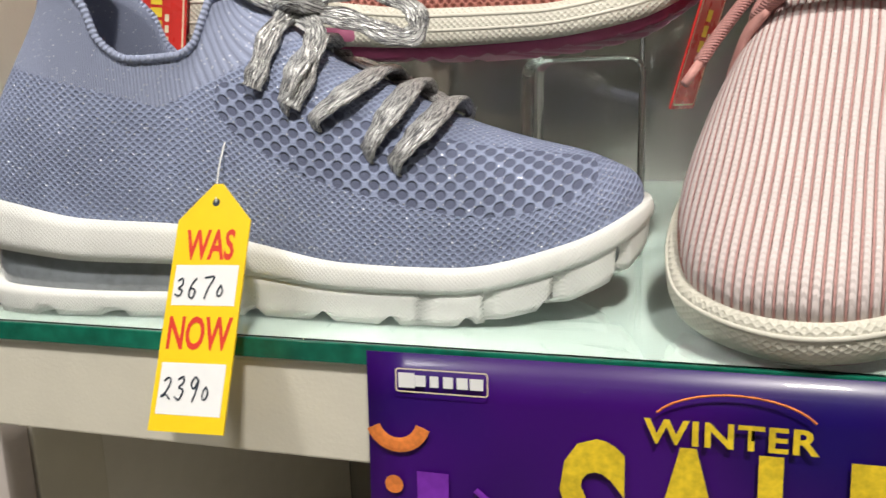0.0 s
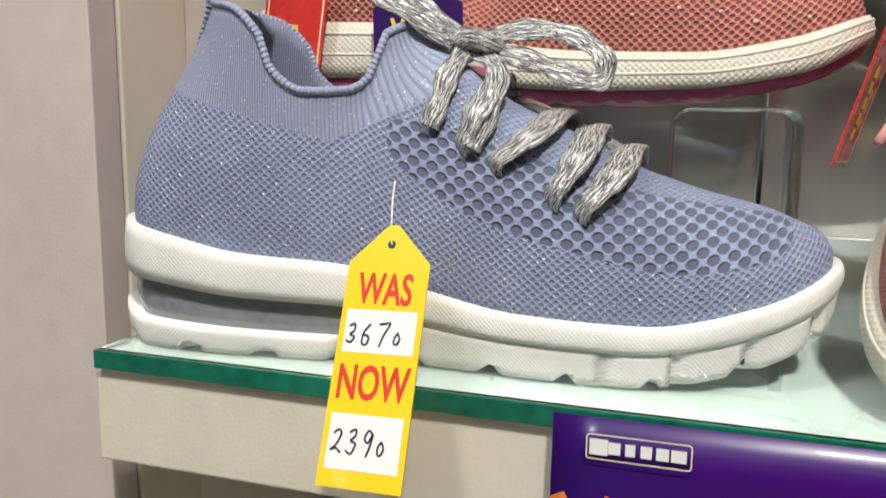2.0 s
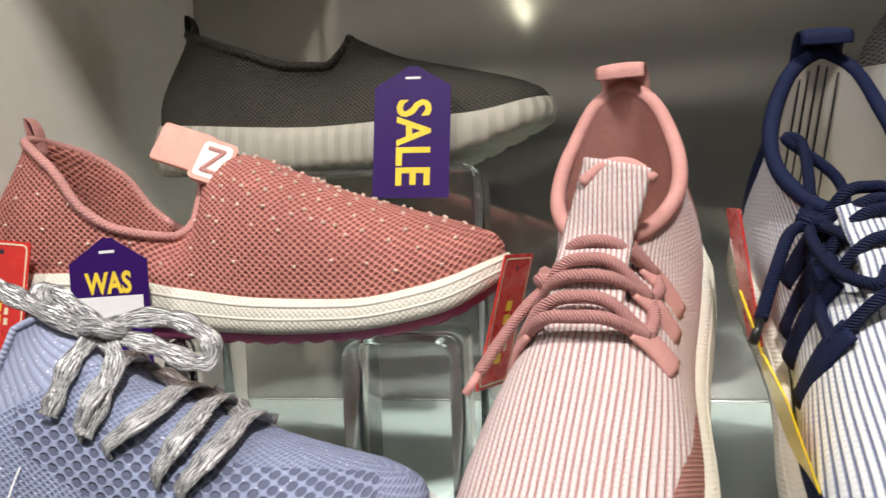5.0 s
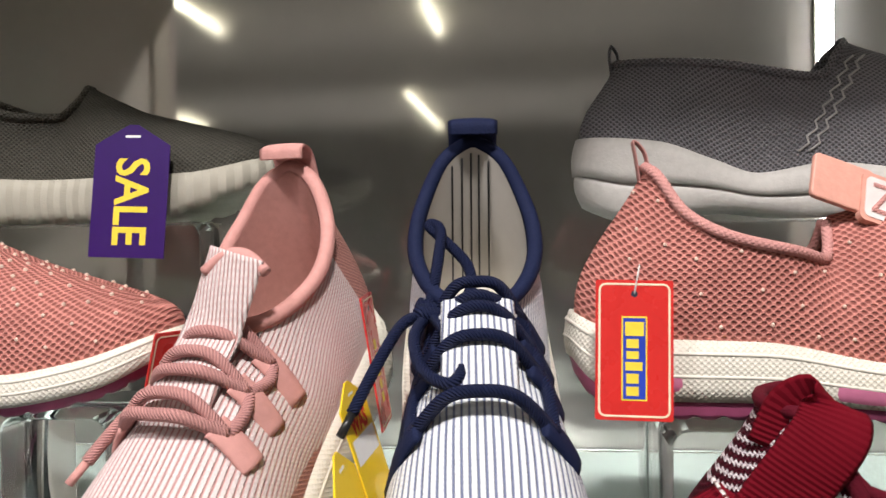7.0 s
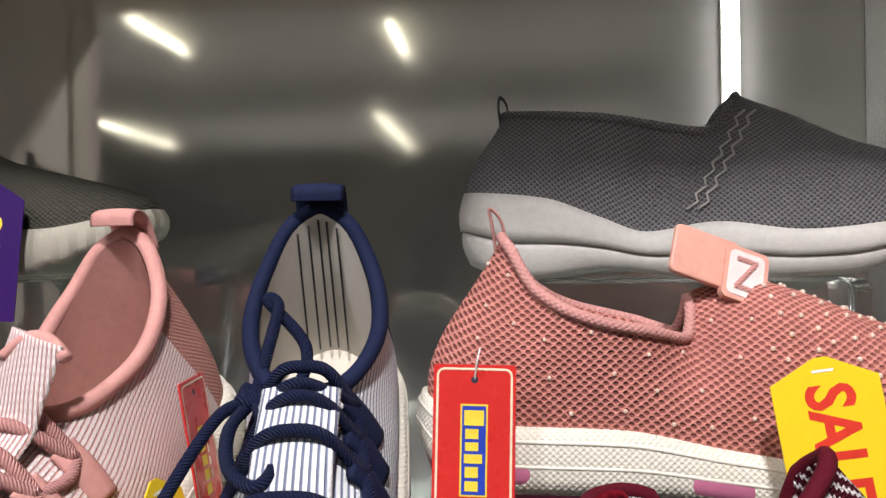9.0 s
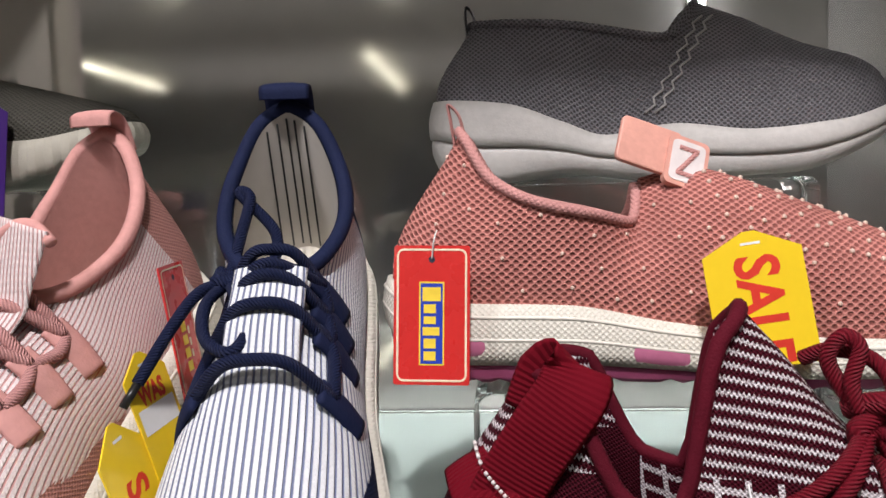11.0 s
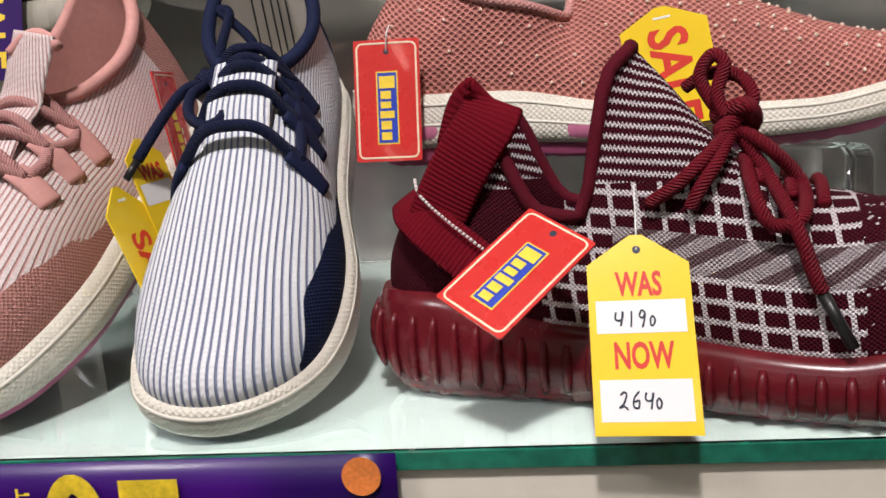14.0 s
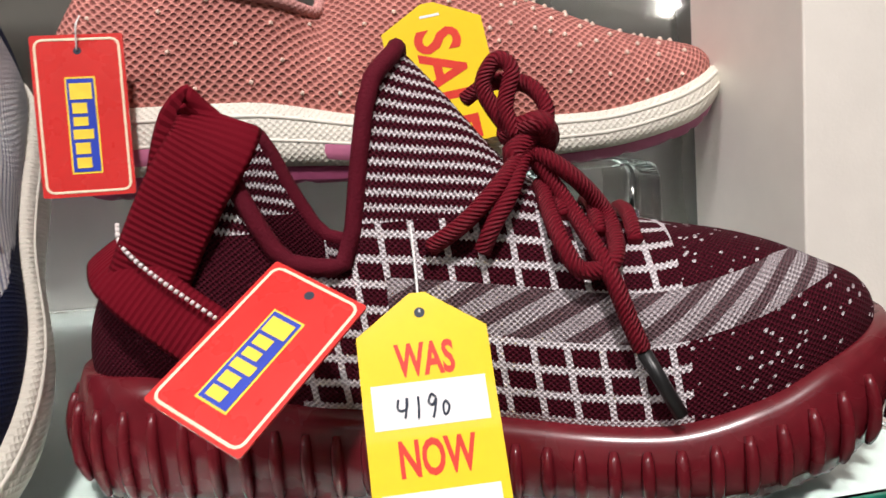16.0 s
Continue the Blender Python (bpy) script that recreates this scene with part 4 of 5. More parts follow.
collar_tube(LM, 0.0033, plain("wine_binding", (0.085, 0.004, 0.012), 0.85, bump=0.0004, bscale=900, spec=0.15), wine)
ring = LM.out + LM.out[:1]
runs = [0.0]
for (ax, ay), (bx, by) in zip(ring, ring[1:]):
    runs.append(runs[-1] + math.hypot(bx - ax, by - ay))
count = int(runs[-1] / 0.0102)
for k in range(count):
    at = runs[-1] * (k + 0.5) / count
    i = next(j for j in range(len(runs) - 1) if runs[j + 1] >= at)
    (ax, ay), (bx, by) = ring[i], ring[i + 1]
    f = (at - runs[i]) / max(runs[i + 1] - runs[i], 1e-9)
    x, y = ax + (bx - ax) * f, ay + (by - ay) * f
    o = Vector((ay - by, bx - ax, 0)).normalized()
    b, t = LM.zb(x), LM.zt(x)
    pts = [Vector((x, y, b + (t - b) * f)) + o * w for f, w in ((0.16, 0.0050), (0.34, 0.0074), (0.58, 0.0074), (0.80, 0.0048))]
    part("sole_rib", tube(bmesh.new(), catmull(pts, 2), 0.0023, 6, taper=[0.5, 0.8, 1, 1, 1, 0.9, 0.6]), M_WINERUB, wine)
# webbing heel strap and its stitched side band
strap = [LM.flank(0.038, 0.080, 0.003), LM.flank(0.049, 0.100, 0.006), LM.flank(0.060, 0.117, 0.008)]
strap += [Vector((0.068, strap[-1].y + 0.003, 0.129)), Vector((0.069, strap[-1].y + 0.010, 0.137)), Vector((0.059, strap[-1].y + 0.014, 0.133)), Vector((0.052, strap[-1].y + 0.016, 0.116))]
part("heel_strap", tube(bmesh.new(), catmull(strap, 5), 0.0138, 12, flat=0.12, wide=(0.86, 0.05, -0.5)), M_WINEWEB, wine, "wide wine-red webbing loop")
pts = [LM.flank(0.022 + 0.0066 * k, 0.096 - 0.0052 * k, 0.0075) for k in range(7)]
part("side_band", tube(bmesh.new(), catmull(pts, 4), 0.0112, 12, flat=0.14, up=(0, -1, 0.35)), M_WINEWEB, wine, "wine-red side band")
bm = bmesh.new()
sp = catmull([p + Vector((0.004, -0.0024, 0.0078)) for p in pts], 4)
for a, b in zip(sp[::1], sp[1::1]):
    tube(bm, [a.lerp(b, 0.15), a.lerp(b, 0.75)], 0.0008, 5)
tagged(part("stitching", bm, M_BADGE, wine, "white stitches"), kind="stuff")
# round wine laces with a knot in front of the tongue
K = Vector((0.170, -0.016, 0.119))
part("lace_knot", tube(bmesh.new(), catmull([K + Vector(v) for v in ((-0.007, 0.004, 0.004), (0.005, -0.004, 0.008), (0.007, 0.004, 0.0), (-0.005, -0.005, -0.003), (0.002, 0.0, 0.004))], 5), 0.0042, 8), M_WINELACE, wine)


def down(*pts):
    """Lace points on the flank through x, z, lift, starting at the knot."""
    return [K] + [LM.flank(x, z, d) for x, z, d in pts]


tail = down((0.182, 0.100, 0.012), (0.192, 0.080, 0.011), (0.198, 0.062, 0.007), (0.201, 0.054, 0.005))
for q in ([K + Vector(v) for v in ((0, 0, 0), (-0.009, 0.004, 0.012), (-0.013, 0.005, 0.022), (-0.008, 0.004, 0.030), (-0.003, 0.002, 0.026), (-0.006, 0.0, 0.014), (-0.003, -0.002, 0.004))],
          [K + Vector(v) for v in ((0.004, 0, 0.002), (0.008, 0.003, 0.012), (0.002, 0.008, 0.021), (-0.010, 0.014, 0.023), (-0.020, 0.020, 0.018))],
          down((0.160, 0.108, 0.008), (0.148, 0.097, 0.006), (0.136, 0.089, 0.003)), down((0.164, 0.106, 0.009), (0.157, 0.095, 0.006), (0.153, 0.087, 0.003)),
          down((0.184, 0.109, 0.012), (0.196, 0.094, 0.012), (0.195, 0.082, 0.010), (0.184, 0.080, 0.009), (0.178, 0.090, 0.009), (0.174, 0.106, 0.006)), tail):
    part("lace_end", tube(bmesh.new(), catmull(q, 7), 0.0030, 8), M_WINELACE, wine, "round wine-red cord lace")
e, d = tail[-1], (LM.flank(0.211, 0.034, 0.006) - tail[-1]).normalized()
part("aglet", tube(bmesh.new(), [e, e + d * 0.024], 0.0024, 8), M_BLACK, wine, "black plastic lace tip")
for x in (0.180, 0.192, 0.204):
    part("lace", tube(bmesh.new(), catmull([LM.on(x, y, 0.003) for y in (-0.024, -0.012, 0, 0.012, 0.024)], 4), 0.0028, 8), M_WINELACE, wine)
wine.matrix_world = pose(0.568, 0.105, 0.0002, 0, 0, -13.5)


# -- grey slip-ons on the back row --
LG = Last(0.318, ((0, 0.006), (0.08, 0.0), (0.7, 0.0), (1, 0.030)), ((0, 0.042), (0.5, 0.032), (0.8, 0.034), (1, 0.048)),
          ((0, 0.118), (0.25, 0.106), (0.445, 0.092), (0.652, 0.079), (0.78, 0.079), (0.88, 0.090), (1, 0.106)), ((0.512, 0.106), (0.635, 0.086), (0.78, 0.074), (0.9, 0.064), (0.95, 0.058)), collar=(0.303, 0.209, 0.118))
grey_a = tagged(new("slip_on_shoe"), "dark grey knit slip-on shoe with ribbed white sole in shade", "shoe", group="grey slip-on shoes")
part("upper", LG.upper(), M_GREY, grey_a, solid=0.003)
# white sole drawn duller, shade included in its colour
part("midsole", LG.band(0.0, 1.0, 0.001, 0.0, 0.003, notch=lambda x, r: 0.002 if (r % 0.02) < 0.006 else 0), textured_rubber("shaded_ribbed_sole", (0.42, 0.40, 0.33), (0.011, 0.01), 0.6, 0.002, "wave"), grey_a, "ribbed off-white sole")
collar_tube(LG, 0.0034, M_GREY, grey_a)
part("insole", LG.insole(), M_BLACK, grey_a)
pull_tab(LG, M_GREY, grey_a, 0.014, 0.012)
grey_a.matrix_world = place(LG, (0.335, 0.345, 0.214), 1.0, 0.0, base=True)

LH = Last(0.325, ((0, 0.012), (0.12, 0.0), (0.3, 0.006), (0.5, 0.0), (0.75, 0.002), (1, 0.030)), ((0, 0.062), (0.17, 0.056), (0.29, 0.042), (0.38, 0.032), (0.52, 0.038), (0.68, 0.032), (0.86, 0.037), (1, 0.050)),
          ((0, 0.117), (0.4, 0.110), (0.72, 0.099), (0.78, 0.102), (0.86, 0.118), (1, 0.128)), ((0.588, 0.128), (0.674, 0.114), (0.794, 0.095), (0.914, 0.083), (0.95, 0.076)), collar=(0.34, 0.248, 0.112))
grey_b = tagged(new("slip_on_shoe"), "grey mesh knit sock shoe with chunky pale sole, half in shade", "shoe", group="grey slip-on shoes")
part("upper", LH.upper(), M_GREY2, grey_b, solid=0.003)
part("midsole", LH.band(0.45, 1.0, 0.003, 0.0, 0.002), M_GREYSOLE, grey_b, "pale grey sculpted midsole")
part("outsole", LH.band(0.0, 0.48, -0.004, 0.001, 0.003), M_GREYSOLE, grey_b)
collar_tube(LH, 0.0030, M_GREY2, grey_b)
part("insole", LH.insole(), M_BLACK, grey_b)
pull_tab(LH, M_GREY2, grey_b, 0.014, 0.012)
for off in (0.0, 0.007):
    bm = bmesh.new()
    q = [LH.flank(0.150 + off + 0.0030 * k + 0.004 * (k % 2), 0.046 + 0.0052 * k, 0.001) for k in range(14)]
    part("zigzag_seam", tube(bm, q, 0.0009, 5), M_PALETHREAD, grey_b, "raised zigzag stitching")
grey_b.matrix_world = place(LH, (0.877, 0.362, 0.208), -1.0, 0.0, base=True)


# ---- clear acrylic stands ----
def stand(x0, x1, y0, y1, h, label):
    """A bent acrylic bridge: a flat top with rounded shoulders and two legs on the glass."""
    s = tagged(new("acrylic_stand"), label, "display stand", group="acrylic stands")
    t, r = 0.002, 0.010
    prof = [(x0, 0.0), (x0, h - r)] + [(x0 + r - r * math.cos(a), h - r + r * math.sin(a)) for a in (0.4, 0.8, 1.2)] + [(x0 + r, h), (x1 - r, h)]
    prof += [(x1 - r + r * math.sin(a), h - r + r * math.cos(a)) for a in (0.4, 0.8, 1.2)] + [(x1, h - r), (x1, 0.0)]
    bm = bmesh.new()
    rows = [[bm.verts.new((x, y, z)) for x, z in prof] for y in (y0, y1)]
    for i in range(len(prof) - 1):
        bm.faces.new((rows[0][i], rows[0][i + 1], rows[1][i + 1], rows[1][i]))
    ob = part("bent_sheet", bm, ACRYL, s, solid=t)
    ob.visible_shadow = False
    return s


stand(0.222, 0.286, 0.165, 0.235, 0.1055, "clear bent acrylic riser under the pink shoe")
stand(0.050, 0.114, 0.165, 0.235, 0.1055, "clear bent acrylic riser under the pink shoe")
stand(0.585, 0.650, 0.160, 0.235, 0.1035, "clear bent acrylic riser under the pink shoe")
stand(0.765, 0.830, 0.160, 0.235, 0.1035, "clear bent acrylic riser under the pink shoe")
stand(0.060, 0.280, 0.31, 0.38, 0.2135, "tall clear acrylic riser under the grey shoe")
stand(0.600, 0.820, 0.33, 0.40, 0.2075, "tall clear acrylic riser under the grey shoe")


# ---- paper tags ----
Y_CARD = plain("yellow_card", (0.86, 0.60, 0.015), 0.3, var=0.03, coat=0.3)
W_CARD = plain("white_label_paper", (0.80, 0.80, 0.80), 0.5, var=0.03)
R_CARD = plain("red_card", (0.60, 0.03, 0.025), 0.28, var=0.05, coat=0.4)
P_CARD = plain("purple_card", (0.030, 0.005, 0.105), 0.40, var=0.08, coat=0.0, spec=0.3)
C_INK = plain("cream_ink", (0.80, 0.68, 0.48), 0.5)
RED_INK = plain("red_ink", (0.66, 0.04, 0.02), 0.5)
YEL_INK = plain("yellow_ink", (0.85, 0.62, 0.05), 0.45)
BLUE_INK = plain("blue_ink", (0.02, 0.05, 0.42), 0.45)
PEN = plain("dark_pen_ink", (0.02, 0.03, 0.05), 0.5)
STRING = plain("white_nylon_string", (0.75, 0.75, 0.73), 0.4)


def words(text, size, squeeze=1.0, bold=0.0, spin=0.0, shear=0.0, spread=1.0):
    """Flat lettering as a mesh centred on the origin."""
    c = bpy.data.curves.new("lettering", "FONT")
    c.body, c.size, c.align_x, c.align_y, c.offset, c.shear, c.space_character = text, size, "CENTER", "CENTER", bold, shear, spread
    c.resolution_u = 3
    ob = bpy.data.objects.new("lettering", c)
    scene.collection.objects.link(ob)
    bpy.context.view_layer.update()
    me = bpy.data.meshes.new_from_object(ob.evaluated_get(bpy.context.evaluated_depsgraph_get()))
    bpy.data.objects.remove(ob)
    me.transform(pose(0, 0, 0, 0, 0, spin) @ Matrix.Diagonal((squeeze, 1, 1, 1)))
    me.materials.clear()
    return me


STROKES = {"0": ((0.5, 0.9), (0.15, 0.6), (0.25, 0.15), (0.6, 0.1), (0.8, 0.5), (0.5, 0.92)), "1": ((0.45, 1.0), (0.5, 0.5), (0.48, 0.0)),
           "2": ((0.1, 0.8), (0.4, 1.0), (0.7, 0.75), (0.45, 0.35), (0.1, 0.05), (0.5, 0.1), (0.9, 0.0)), "3": ((0.1, 0.9), (0.5, 1.0), (0.6, 0.7), (0.3, 0.5), (0.7, 0.35), (0.5, 0.0), (0.05, 0.1)),
           "4": ((0.15, 1.0), (0.1, 0.55), (0.45, 0.45), (0.8, 0.6), (0.8, 1.0), (0.78, 0.4), (0.7, 0.0)), "6": ((0.6, 1.0), (0.2, 0.6), (0.2, 0.1), (0.6, 0.05), (0.65, 0.4), (0.25, 0.4)),
           "7": ((0.1, 0.85), (0.4, 0.95), (0.85, 0.95), (0.55, 0.4), (0.4, -0.1)), "9": ((0.75, 0.8), (0.4, 1.0), (0.2, 0.65), (0.5, 0.5), (0.75, 0.85), (0.7, 0.4), (0.55, -0.1))}


def pen_strokes(text, h, seed):
    """Numbers written by hand with a pen: one stroke a figure, the last ones smaller."""
    rnd, bm, x = random.Random(seed), bmesh.new(), 0.0
    for k, ch in enumerate(text):
        z = h * (0.62 if k == len(text) - 1 else rnd.uniform(0.85, 1.1))
        pts = [(x + (px + 0.16 * py) * z * 0.62, py * z + rnd.uniform(-0.06, 0.06) * h, 0) for px, py in STROKES[ch]]
        tube(bm, catmull(pts, 5), 0.00036, 5, flat=0.3, up=(0, 0, 1))
        x += z * rnd.uniform(0.66, 0.80)
    return shifted(bm, (-x / 2, -h / 2, 0))


def card_pose(tl, tr, bl):
    """The pose and size of a card from three of its corners."""
    tl, tr, bl = Vector(tl), Vector(tr), Vector(bl)
    x, y = (tr - tl), (tl - bl)
    w, h = x.length, y.length
    x.normalize()
    z = x.cross(y).normalized()
    y = z.cross(x)
    m = Matrix((x, y, z)).transposed().to_4x4()
    m.translation = (tl + x * w / 2) - y * h / 2
    return m, w, h


def lay(name, data, material, parent, x, y, z=0.00055, label="", spin=0.0):
    ob = part(name, data, material, parent, label, smooth=False)
    ob.matrix_local = pose(x, y, z, 0, 0, spin)
    return ob


def flat_rect(w, h):
    bm = bmesh.new()
    bm.faces.new([bm.verts.new(p) for p in ((-w / 2, -h / 2, 0), (w / 2, -h / 2, 0), (w / 2, h / 2, 0), (-w / 2, h / 2, 0))])
    return bm


def loop_line(w, h, r, t):
    pts = []
    for cx, cy, a0 in ((w / 2 - r, h / 2 - r, 0), (-w / 2 + r, h / 2 - r, 90), (-w / 2 + r, -h / 2 + r, 180), (w / 2 - r, -h / 2 + r, 270)):
        pts += [(cx + r * math.cos(radians(a0 + 30 * k)), cy + r * math.sin(radians(a0 + 30 * k)), 0) for k in range(4)]
    return tube(bmesh.new(), pts, t, 4, True, flat=0.2, up=(0, 0, 1))


def string(parent, pts, r=0.0004):
    inv = parent.matrix_world.inverted()
    part("string", tube(bmesh.new(), catmull([inv @ Vector(p) for p in pts], 6), r, 6), STRING, parent, "thin nylon string")


def eyelet(parent, x, y, r=0.0016):
    bm = bmesh.new()
    bmesh.ops.create_circle(bm, cap_ends=True, segments=14, radius=r)
    lay("punched_hole", bm, PEN, parent, x, y, 0.0005)


def price_tag(tl, tr, bl, was, now, hang):
    m, w, h = card_pose(tl, tr, bl)
    s = tagged(new("price_tag"), "yellow card price tag with red print and handwritten prices", "price tag", group="yellow price tags")
    s.matrix_world = m
    part("card", round_card(w, h, 0.0008, 0, cut=h * 0.155), Y_CARD, s, smooth=False)
    lay("lettering", words("WAS", h * 0.170, 0.60, 0.0004), RED_INK, s, 0, h * 0.235)
    lay("label_paper", flat_rect(w * 0.86, h * 0.165), W_CARD, s, 0, h * 0.075)
    lay("handwriting", pen_strokes(was, h * 0.085, 4), PEN, s, -w * 0.06, h * 0.068, 0.0009)
    lay("lettering", words("NOW", h * 0.180, 0.60, 0.0004), RED_INK, s, 0, -h * 0.125)
    lay("label_paper", flat_rect(w * 0.86, h * 0.20), W_CARD, s, 0, -h * 0.335)
    lay("handwriting", pen_strokes(now, h * 0.085, 9), PEN, s, -w * 0.06, -h * 0.33, 0.0009)
    eyelet(s, 0, h * 0.42)
    top = m @ Vector((0, h * 0.42, 0.0006))
    string(s, [top, (top + Vector(hang)) / 2 + Vector((0, -0.002, 0)), hang])
    return s


def brand_tag(tl, tr, bl, hang=None, label="red card hang tag with a blue and yellow mark", mark=True):
    m, w, h = card_pose(tl, tr, bl)
    s = tagged(new("hang_tag"), label, "hang tag", group="red hang tags")
    s.matrix_world = m
    part("card", round_card(w, h, 0.0009, w * 0.03), R_CARD, s, smooth=False)
    part("border", shifted(loop_line(w * 0.9, h * 0.94, w * 0.08, w * 0.014), (0, 0, 0.0006)), C_INK, s, "cream printed border", smooth=False)
    if mark:
        lay("mark_frame", flat_rect(w * 0.33, h * 0.60), YEL_INK, s, 0, -h * 0.06, 0.0006, "yellow frame")
        lay("mark_field", flat_rect(w * 0.29, h * 0.575), BLUE_INK, s, 0, -h * 0.06, 0.0008, "blue field")
        y = h * 0.20
        for k, (bh, bw) in enumerate(((0.10, 0.24), (0.065, 0.16), (0.055, 0.16), (0.06, 0.22), (0.07, 0.16), (0.065, 0.16))):
            lay("mark_bar", flat_rect(w * bw, h * bh), YEL_INK, s, (0.24 - bw) * 0.5 * -w * 0.6, y - h * bh / 2, 0.00095)
            y -= h * (bh + 0.022)
    else:
        for k in range(5):
            lay("mark_bar", flat_rect(w * 0.2, h * 0.075), YEL_INK, s, -w * 0.02, h * (0.12 - 0.10 * k), 0.0007)
        for k in range(3):
            lay("mark_bar", flat_rect(w * 0.07, h * 0.06), C_INK, s, w * 0.17, h * (-0.02 - 0.09 * k), 0.0007)
    eyelet(s, 0, h * 0.40)
    if hang:
        top = m @ Vector((0, h * 0.40, 0.0006))
        string(s, [top, (top + Vector(hang)) / 2 + Vector((0, -0.003, 0.002)), hang])
    return s


def sale_tag(tl, tr, bl, card, ink, text, label, group, spin=-90, white=False):
    m, w, h = card_pose(tl, tr, bl)
    s = tagged(new("sale_tag"), label, "sale tag", group=group)
    s.matrix_world = m
    part("card", round_card(w, h, 0.0008, 0, cut=h * 0.155), card, s, smooth=False)
    if spin:
        lay("lettering", words(text, w * 0.62, 0.86, 0.0007), ink, s, 0, -h * 0.08, spin=spin)
    else:
        lay("lettering", words(text, h * 0.19, 0.8, 0.0006), ink, s, 0, h * 0.2)
        lay("label_paper", flat_rect(w * 0.86, h * 0.18), W_CARD, s, 0, h * 0.03)
    lay("slot", flat_rect(w * 0.2, h * 0.018), W_CARD, s, 0, h * 0.41)
    return s


def corners(top, w, h, dx, lean, spin=0.0, face=0.0):
    """Three corners of a hanging card from its top middle: leaning out at the foot, spun in its plane, turned about the upright."""
    m = Matrix.Translation(top) @ pose(0, 0, 0, 0, 0, face) @ pose(0, 0, 0, lean, 0, 0) @ pose(0, 0, 0, 90, 0, 0) @ pose(0, 0, 0, 0, 0, spin)
    return [m @ Vector(p) for p in ((-w / 2 + dx, 0, 0), (w / 2 + dx, 0, 0), (-w / 2 + dx, -h, 0))]


price_tag((0.1140, 0.012, 0.0575), (0.1455, 0.012, 0.0585), (0.1160, -0.030, -0.028), "3670", "2390", (0.122, 0.033, 0.075))
price_tag((0.6645, 0.0211, 0.0795), (0.7036, 0.0193, 0.0795), (0.6594, -0.0146, 0.0102), "4190", "2640", (0.6885, 0.058, 0.102))
brand_tag((0.549, 0.150, 0.179), (0.586, 0.150, 0.178), (0.545, 0.1425, 0.112), (0.570, 0.150, 0.186))
brand_tag((0.6431, 0.0401, 0.0906), (0.6689, 0.0203, 0.0769), (0.6027, 0.0108, 0.0614), None)
brand_tag((0.003, 0.1485, 0.172), (0.0395, 0.1485, 0.168), (-0.013, 0.1445, 0.106), None, "red card hang tag with gold border and gold bars", False)
sale_tag((0.066, 0.1455, 0.168), (0.1155, 0.1455, 0.170), (0.064, 0.143, 0.080), P_CARD, YEL_INK, "WAS", "purple card tag with yellow print and white price label", "purple tags", 0)
sale_tag((0.214, 0.290, 0.283), (0.269, 0.290, 0.281), (0.199, 0.279, 0.191), P_CARD, YEL_INK, "SALE", "purple card sale tag with yellow print", "purple tags")
sale_tag((0.693, 0.144, 0.179), (0.738, 0.144, 0.185), (0.704, 0.135, 0.117), Y_CARD, RED_INK, "SALE", "yellow card sale tag with red print", "yellow sale tags")
brand_tag((0.318, 0.158, 0.152), (0.330, 0.190, 0.151), (0.291, 0.140, 0.082), None, "dark red hang tag seen edge on beside the pink sneaker", False)
sale_tag(*corners((0.4300, 0.120, 0.134), 0.036, 0.066, 0.0, -16, 4, 84), Y_CARD, RED_INK, "WAS", "yellow card price tag hanging between the sneakers", "yellow price tags", 0)
sale_tag(*corners((0.4330, 0.085, 0.110), 0.040, 0.082, 0.0, -18, 4, 90), Y_CARD, RED_INK, "SALE", "yellow card sale tag hanging between the sneakers", "yellow sale tags")
brand_tag(*corners((0.4330, 0.155, 0.172), 0.032, 0.068, 0.0, -8, 2, 92), None, "dark red hang tag between the sneakers", False)


# ---- winter sale poster clipped to the shelf's front ----
def poster_mat():
    n = Net("violet_poster_print")
    x, y, z = n.split(n.obj())
    a = n.noise(n.obj(), 9.0, 1.0)
    c = n.mix(n.step(a, 0.35, 0.7), (0.016, 0.002, 0.075), (0.050, 0.004, 0.16))
    n.put("Base Color", n.mix(n.step(n.noise(n.join(x, y, 5.0), 14.0, 1.0), 0.5, 0.8), c, (0.012, 0.005, 0.12)))
    n.put("Roughness", 0.3)
    n.put("Specular IOR Level", 0.3)
    n.put("Coat Weight", 0.1)
    return n.m


GOLDP = plain("gold_print", (0.78, 0.56, 0.03), 0.3, var=0.35, scale=40)
ORANGE = plain("orange_print", (0.75, 0.22, 0.05), 0.4, var=0.3, scale=60)
VIOLET = plain("violet_print", (0.20, 0.03, 0.42), 0.35, var=0.2, scale=30)
m, w, h = card_pose((0.194, -0.0035, -0.001), (0.585, -0.0045, 0.0015), (0.196, -0.014, -0.21))
poster = tagged(new("poster"), "violet winter sale poster with gold lettering hanging from the shelf edge", "poster")
poster.matrix_world = m
bm = bmesh.new()
cols = 24
rows = [[bm.verts.new((-w / 2 + w * i / cols, h / 2 - h * k / 12, 0.0012 * math.sin(i * 0.55 + k * 0.2) * ease(0, 4, k))) for i in range(cols + 1)] for k in range(13)]
for k in range(12):
    for i in range(cols):
        bm.faces.new((rows[k + 1][i], rows[k + 1][i + 1], rows[k][i + 1], rows[k][i]))
part("sheet", bm, poster_mat(), poster, solid=0.0004)


def printed(name, data, material, u, v, z=0.0022, label=""):
    return lay(name, data, material, poster, -w / 2 + u, h / 2 - v, z, label)


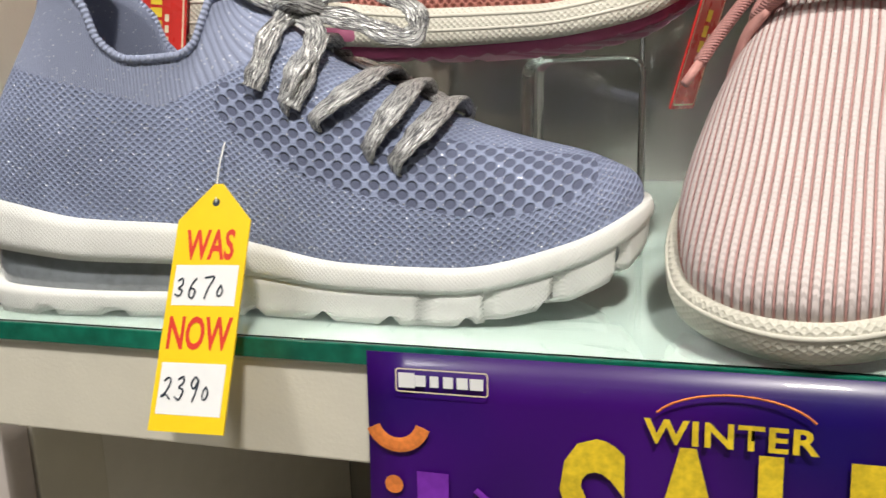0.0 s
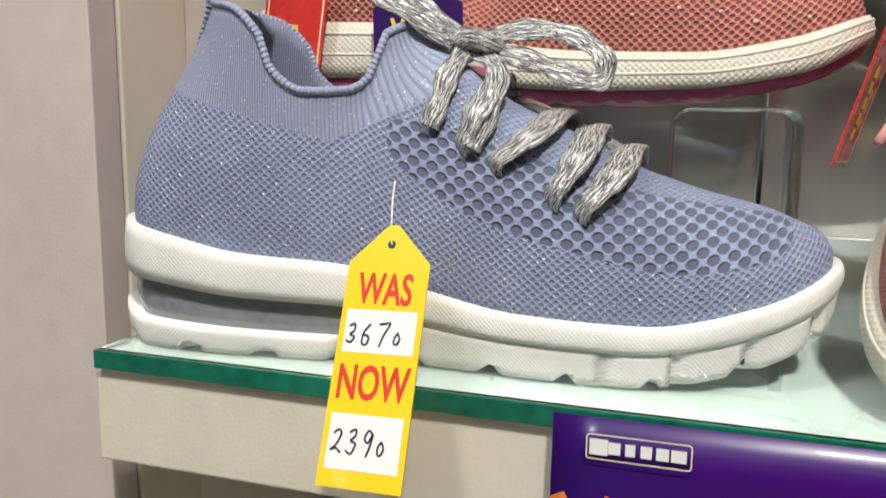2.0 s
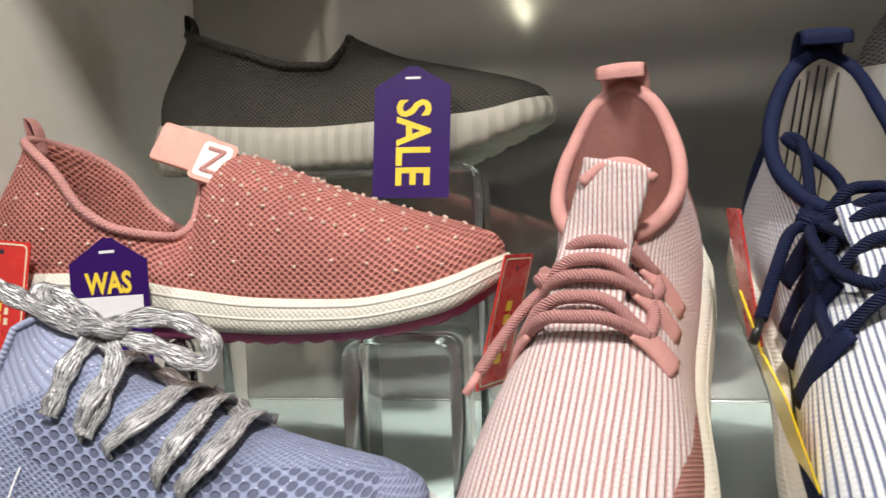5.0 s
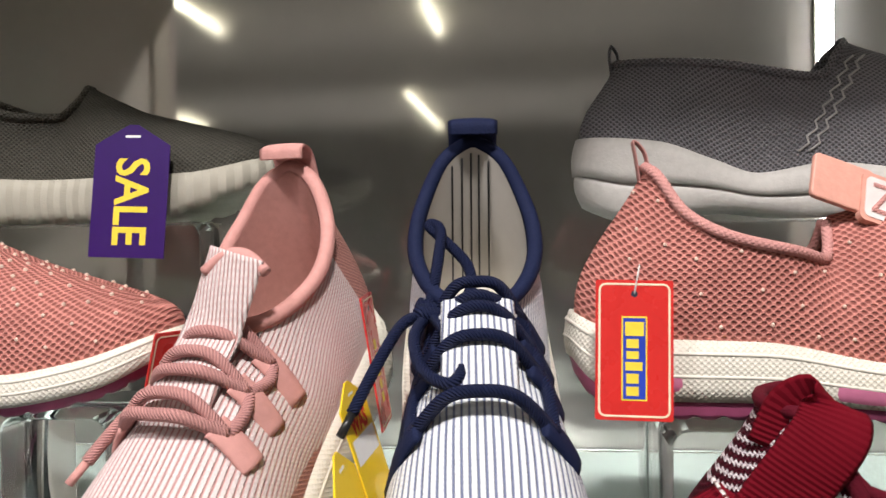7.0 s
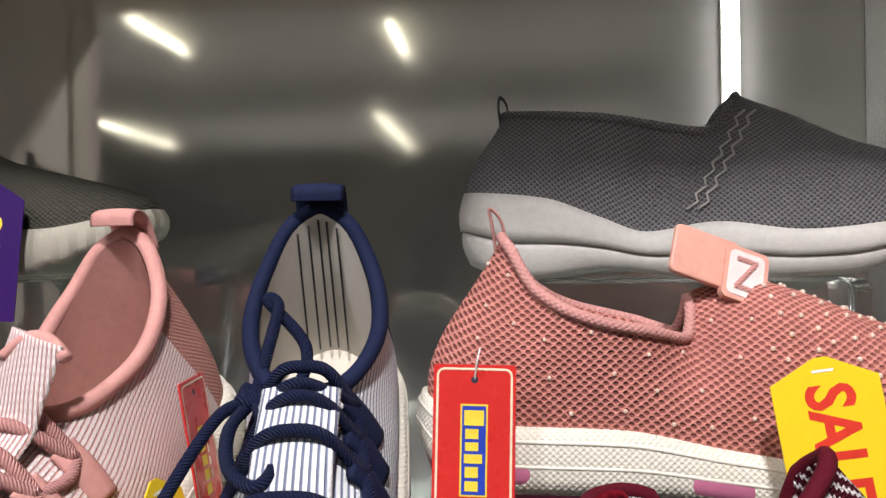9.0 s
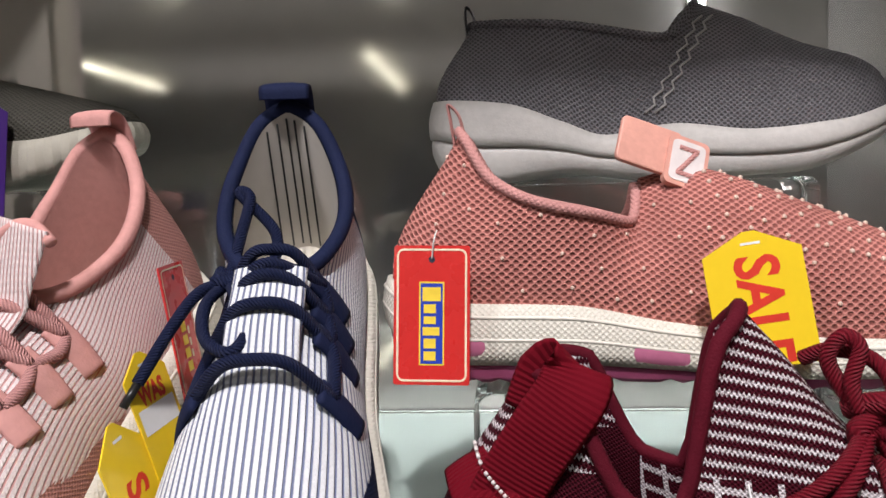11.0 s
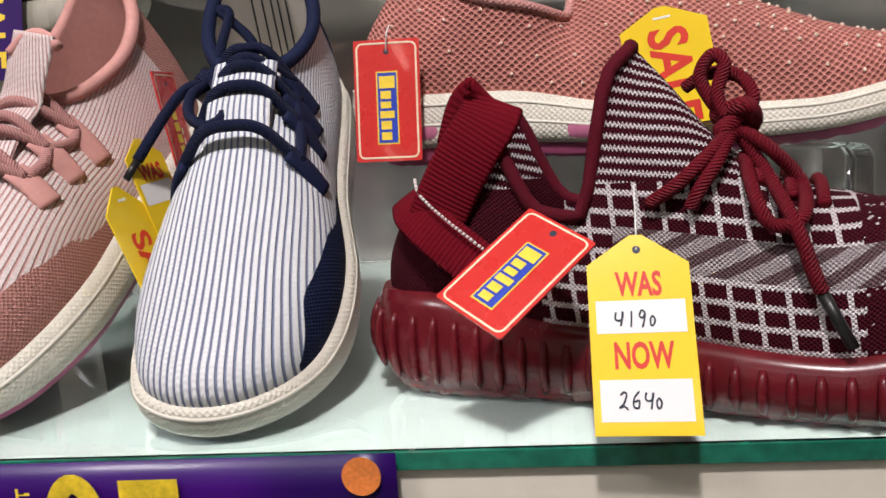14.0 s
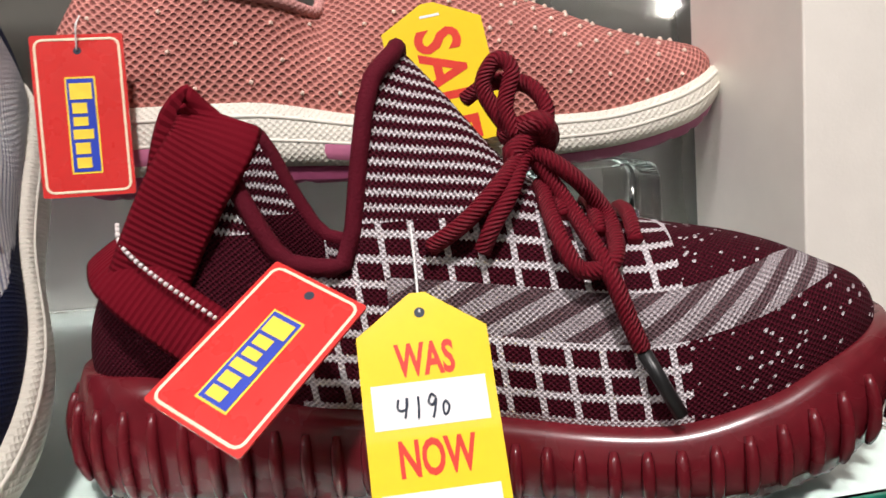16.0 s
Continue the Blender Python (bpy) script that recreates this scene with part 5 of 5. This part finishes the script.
printed("frame_line", loop_line(0.034, 0.0085, 0.001, 0.00025), C_INK, 0.0290, 0.0095, label="white logo frame")
for k, bw in enumerate((0.0075, 0.005, 0.004, 0.0045, 0.005, 0.006)):
    printed("logo_bar", flat_rect(bw * 0.82, 0.0042 if k else 0.0056), W_CARD, 0.0160 + 0.0052 * k, 0.0095)
printed("lettering", words("WINTER", 0.0118, 1.12, 0.0003, spread=1.1), GOLDP, 0.1265, 0.0215, label="gold lettering")
sale = words("SALE", 0.096, 0.60, 0.0018)
xs = [v.co.x for v in sale.vertices]
sale.transform(Matrix.Diagonal((0.116 / (max(xs) - min(xs)), 1, 1, 1)))
printed("lettering", sale, GOLDP, 0.129, 0.0650, label="large gold lettering")
printed("lettering", words("AT", 0.0085, 0.9, 0.0003, spin=90), YEL_INK, 0.2315, 0.0150, label="small yellow lettering")
printed("print_bar", flat_rect(0.026, 0.030), GOLDP, 0.2870, 0.0225, label="gold bar of a large figure")
printed("print_ring", tube(bmesh.new(), [(0.0095 * math.cos(radians(a)), 0.018 * math.sin(radians(a)), 0) for a in range(0, 360, 12)], 0.0042, 6, True, flat=0.05, up=(0, 0, 1)), GOLDP, 0.2535, 0.0265, label="gold ring of a large figure")
printed("arc_line", tube(bmesh.new(), [(0.027 * math.cos(radians(a)), 0.013 * math.sin(radians(a)), 0) for a in range(25, 156, 10)], 0.0004, 4), ORANGE, 0.128, 0.020)
printed("arc_shape", tube(bmesh.new(), [(0.010 * math.cos(radians(a)), 0.010 * math.sin(radians(a)), 0) for a in range(200, 350, 12)], 0.0028, 6, flat=0.1, up=(0, 0, 1)), ORANGE, 0.012, 0.0245)
for u, v in ((0.0100, 0.050), (0.377, 0.0085)):
    bm = bmesh.new()
    bmesh.ops.create_circle(bm, cap_ends=True, segments=20, radius=0.0036 if u < 0.1 else 0.008)
    printed("dot", bm, ORANGE, u, v)
printed("square", flat_rect(0.012, 0.012), VIOLET, 0.0250, 0.050)
printed("dash", tube(bmesh.new(), [(-0.005, 0.004, 0), (0.006, -0.005, 0)], 0.0012, 4, flat=0.2, up=(0, 0, 1)), VIOLET, 0.046, 0.053)
printed("dash", tube(bmesh.new(), [(-0.012, -0.010, 0), (0.012, 0.010, 0)], 0.0006, 4, flat=0.2, up=(0, 0, 1)), ORANGE, 0.378, 0.030)


# ---- lamps on the ceiling, seen in the glossy panel ----
TUBE_ON = glow("lit_lamp_tube", (1.0, 0.97, 0.72), 9.0)
for x, y0, y1 in ((-1.55, -3.2, -4.0), (-0.10, -3.5, -4.3), (-0.70, -6.7, -9.6), (-3.6, -6.3, -8.6)):
    s = tagged(new("ceiling_lamp"), "lit tube lamp on the shop ceiling", "lamp", group="ceiling lamps")
    s.location = (x, (y0 + y1) / 2, 1.56)
    l = y0 - y1
    part("lamp_tube", tube(bmesh.new(), [(0, -l / 2, 0), (0, l / 2, 0)], 0.022, 10), TUBE_ON, s)
    slab("housing", (-0.03, 0.03, -l / 2 - 0.02, l / 2 + 0.02, 0.024, 0.04), WALLW, 0.002, s)

# upright LED tube on the glossy panel, behind the grey shoe
led = tagged(new("led_strip"), "lit white LED strip upright on the glossy back panel", "lamp")
led.location = (0.776, 0.4905, 0.21)
part("lit_diffuser", tube(bmesh.new(), [(0, 0, 0.0), (0, 0, 0.232)], 0.0065, 12), glow("lit_led_strip", (1.0, 1.0, 0.92), 26.0), led)
slab("channel", (-0.008, 0.008, 0.002, 0.006, -0.002, 0.234), WALLW, 0.0005, led)
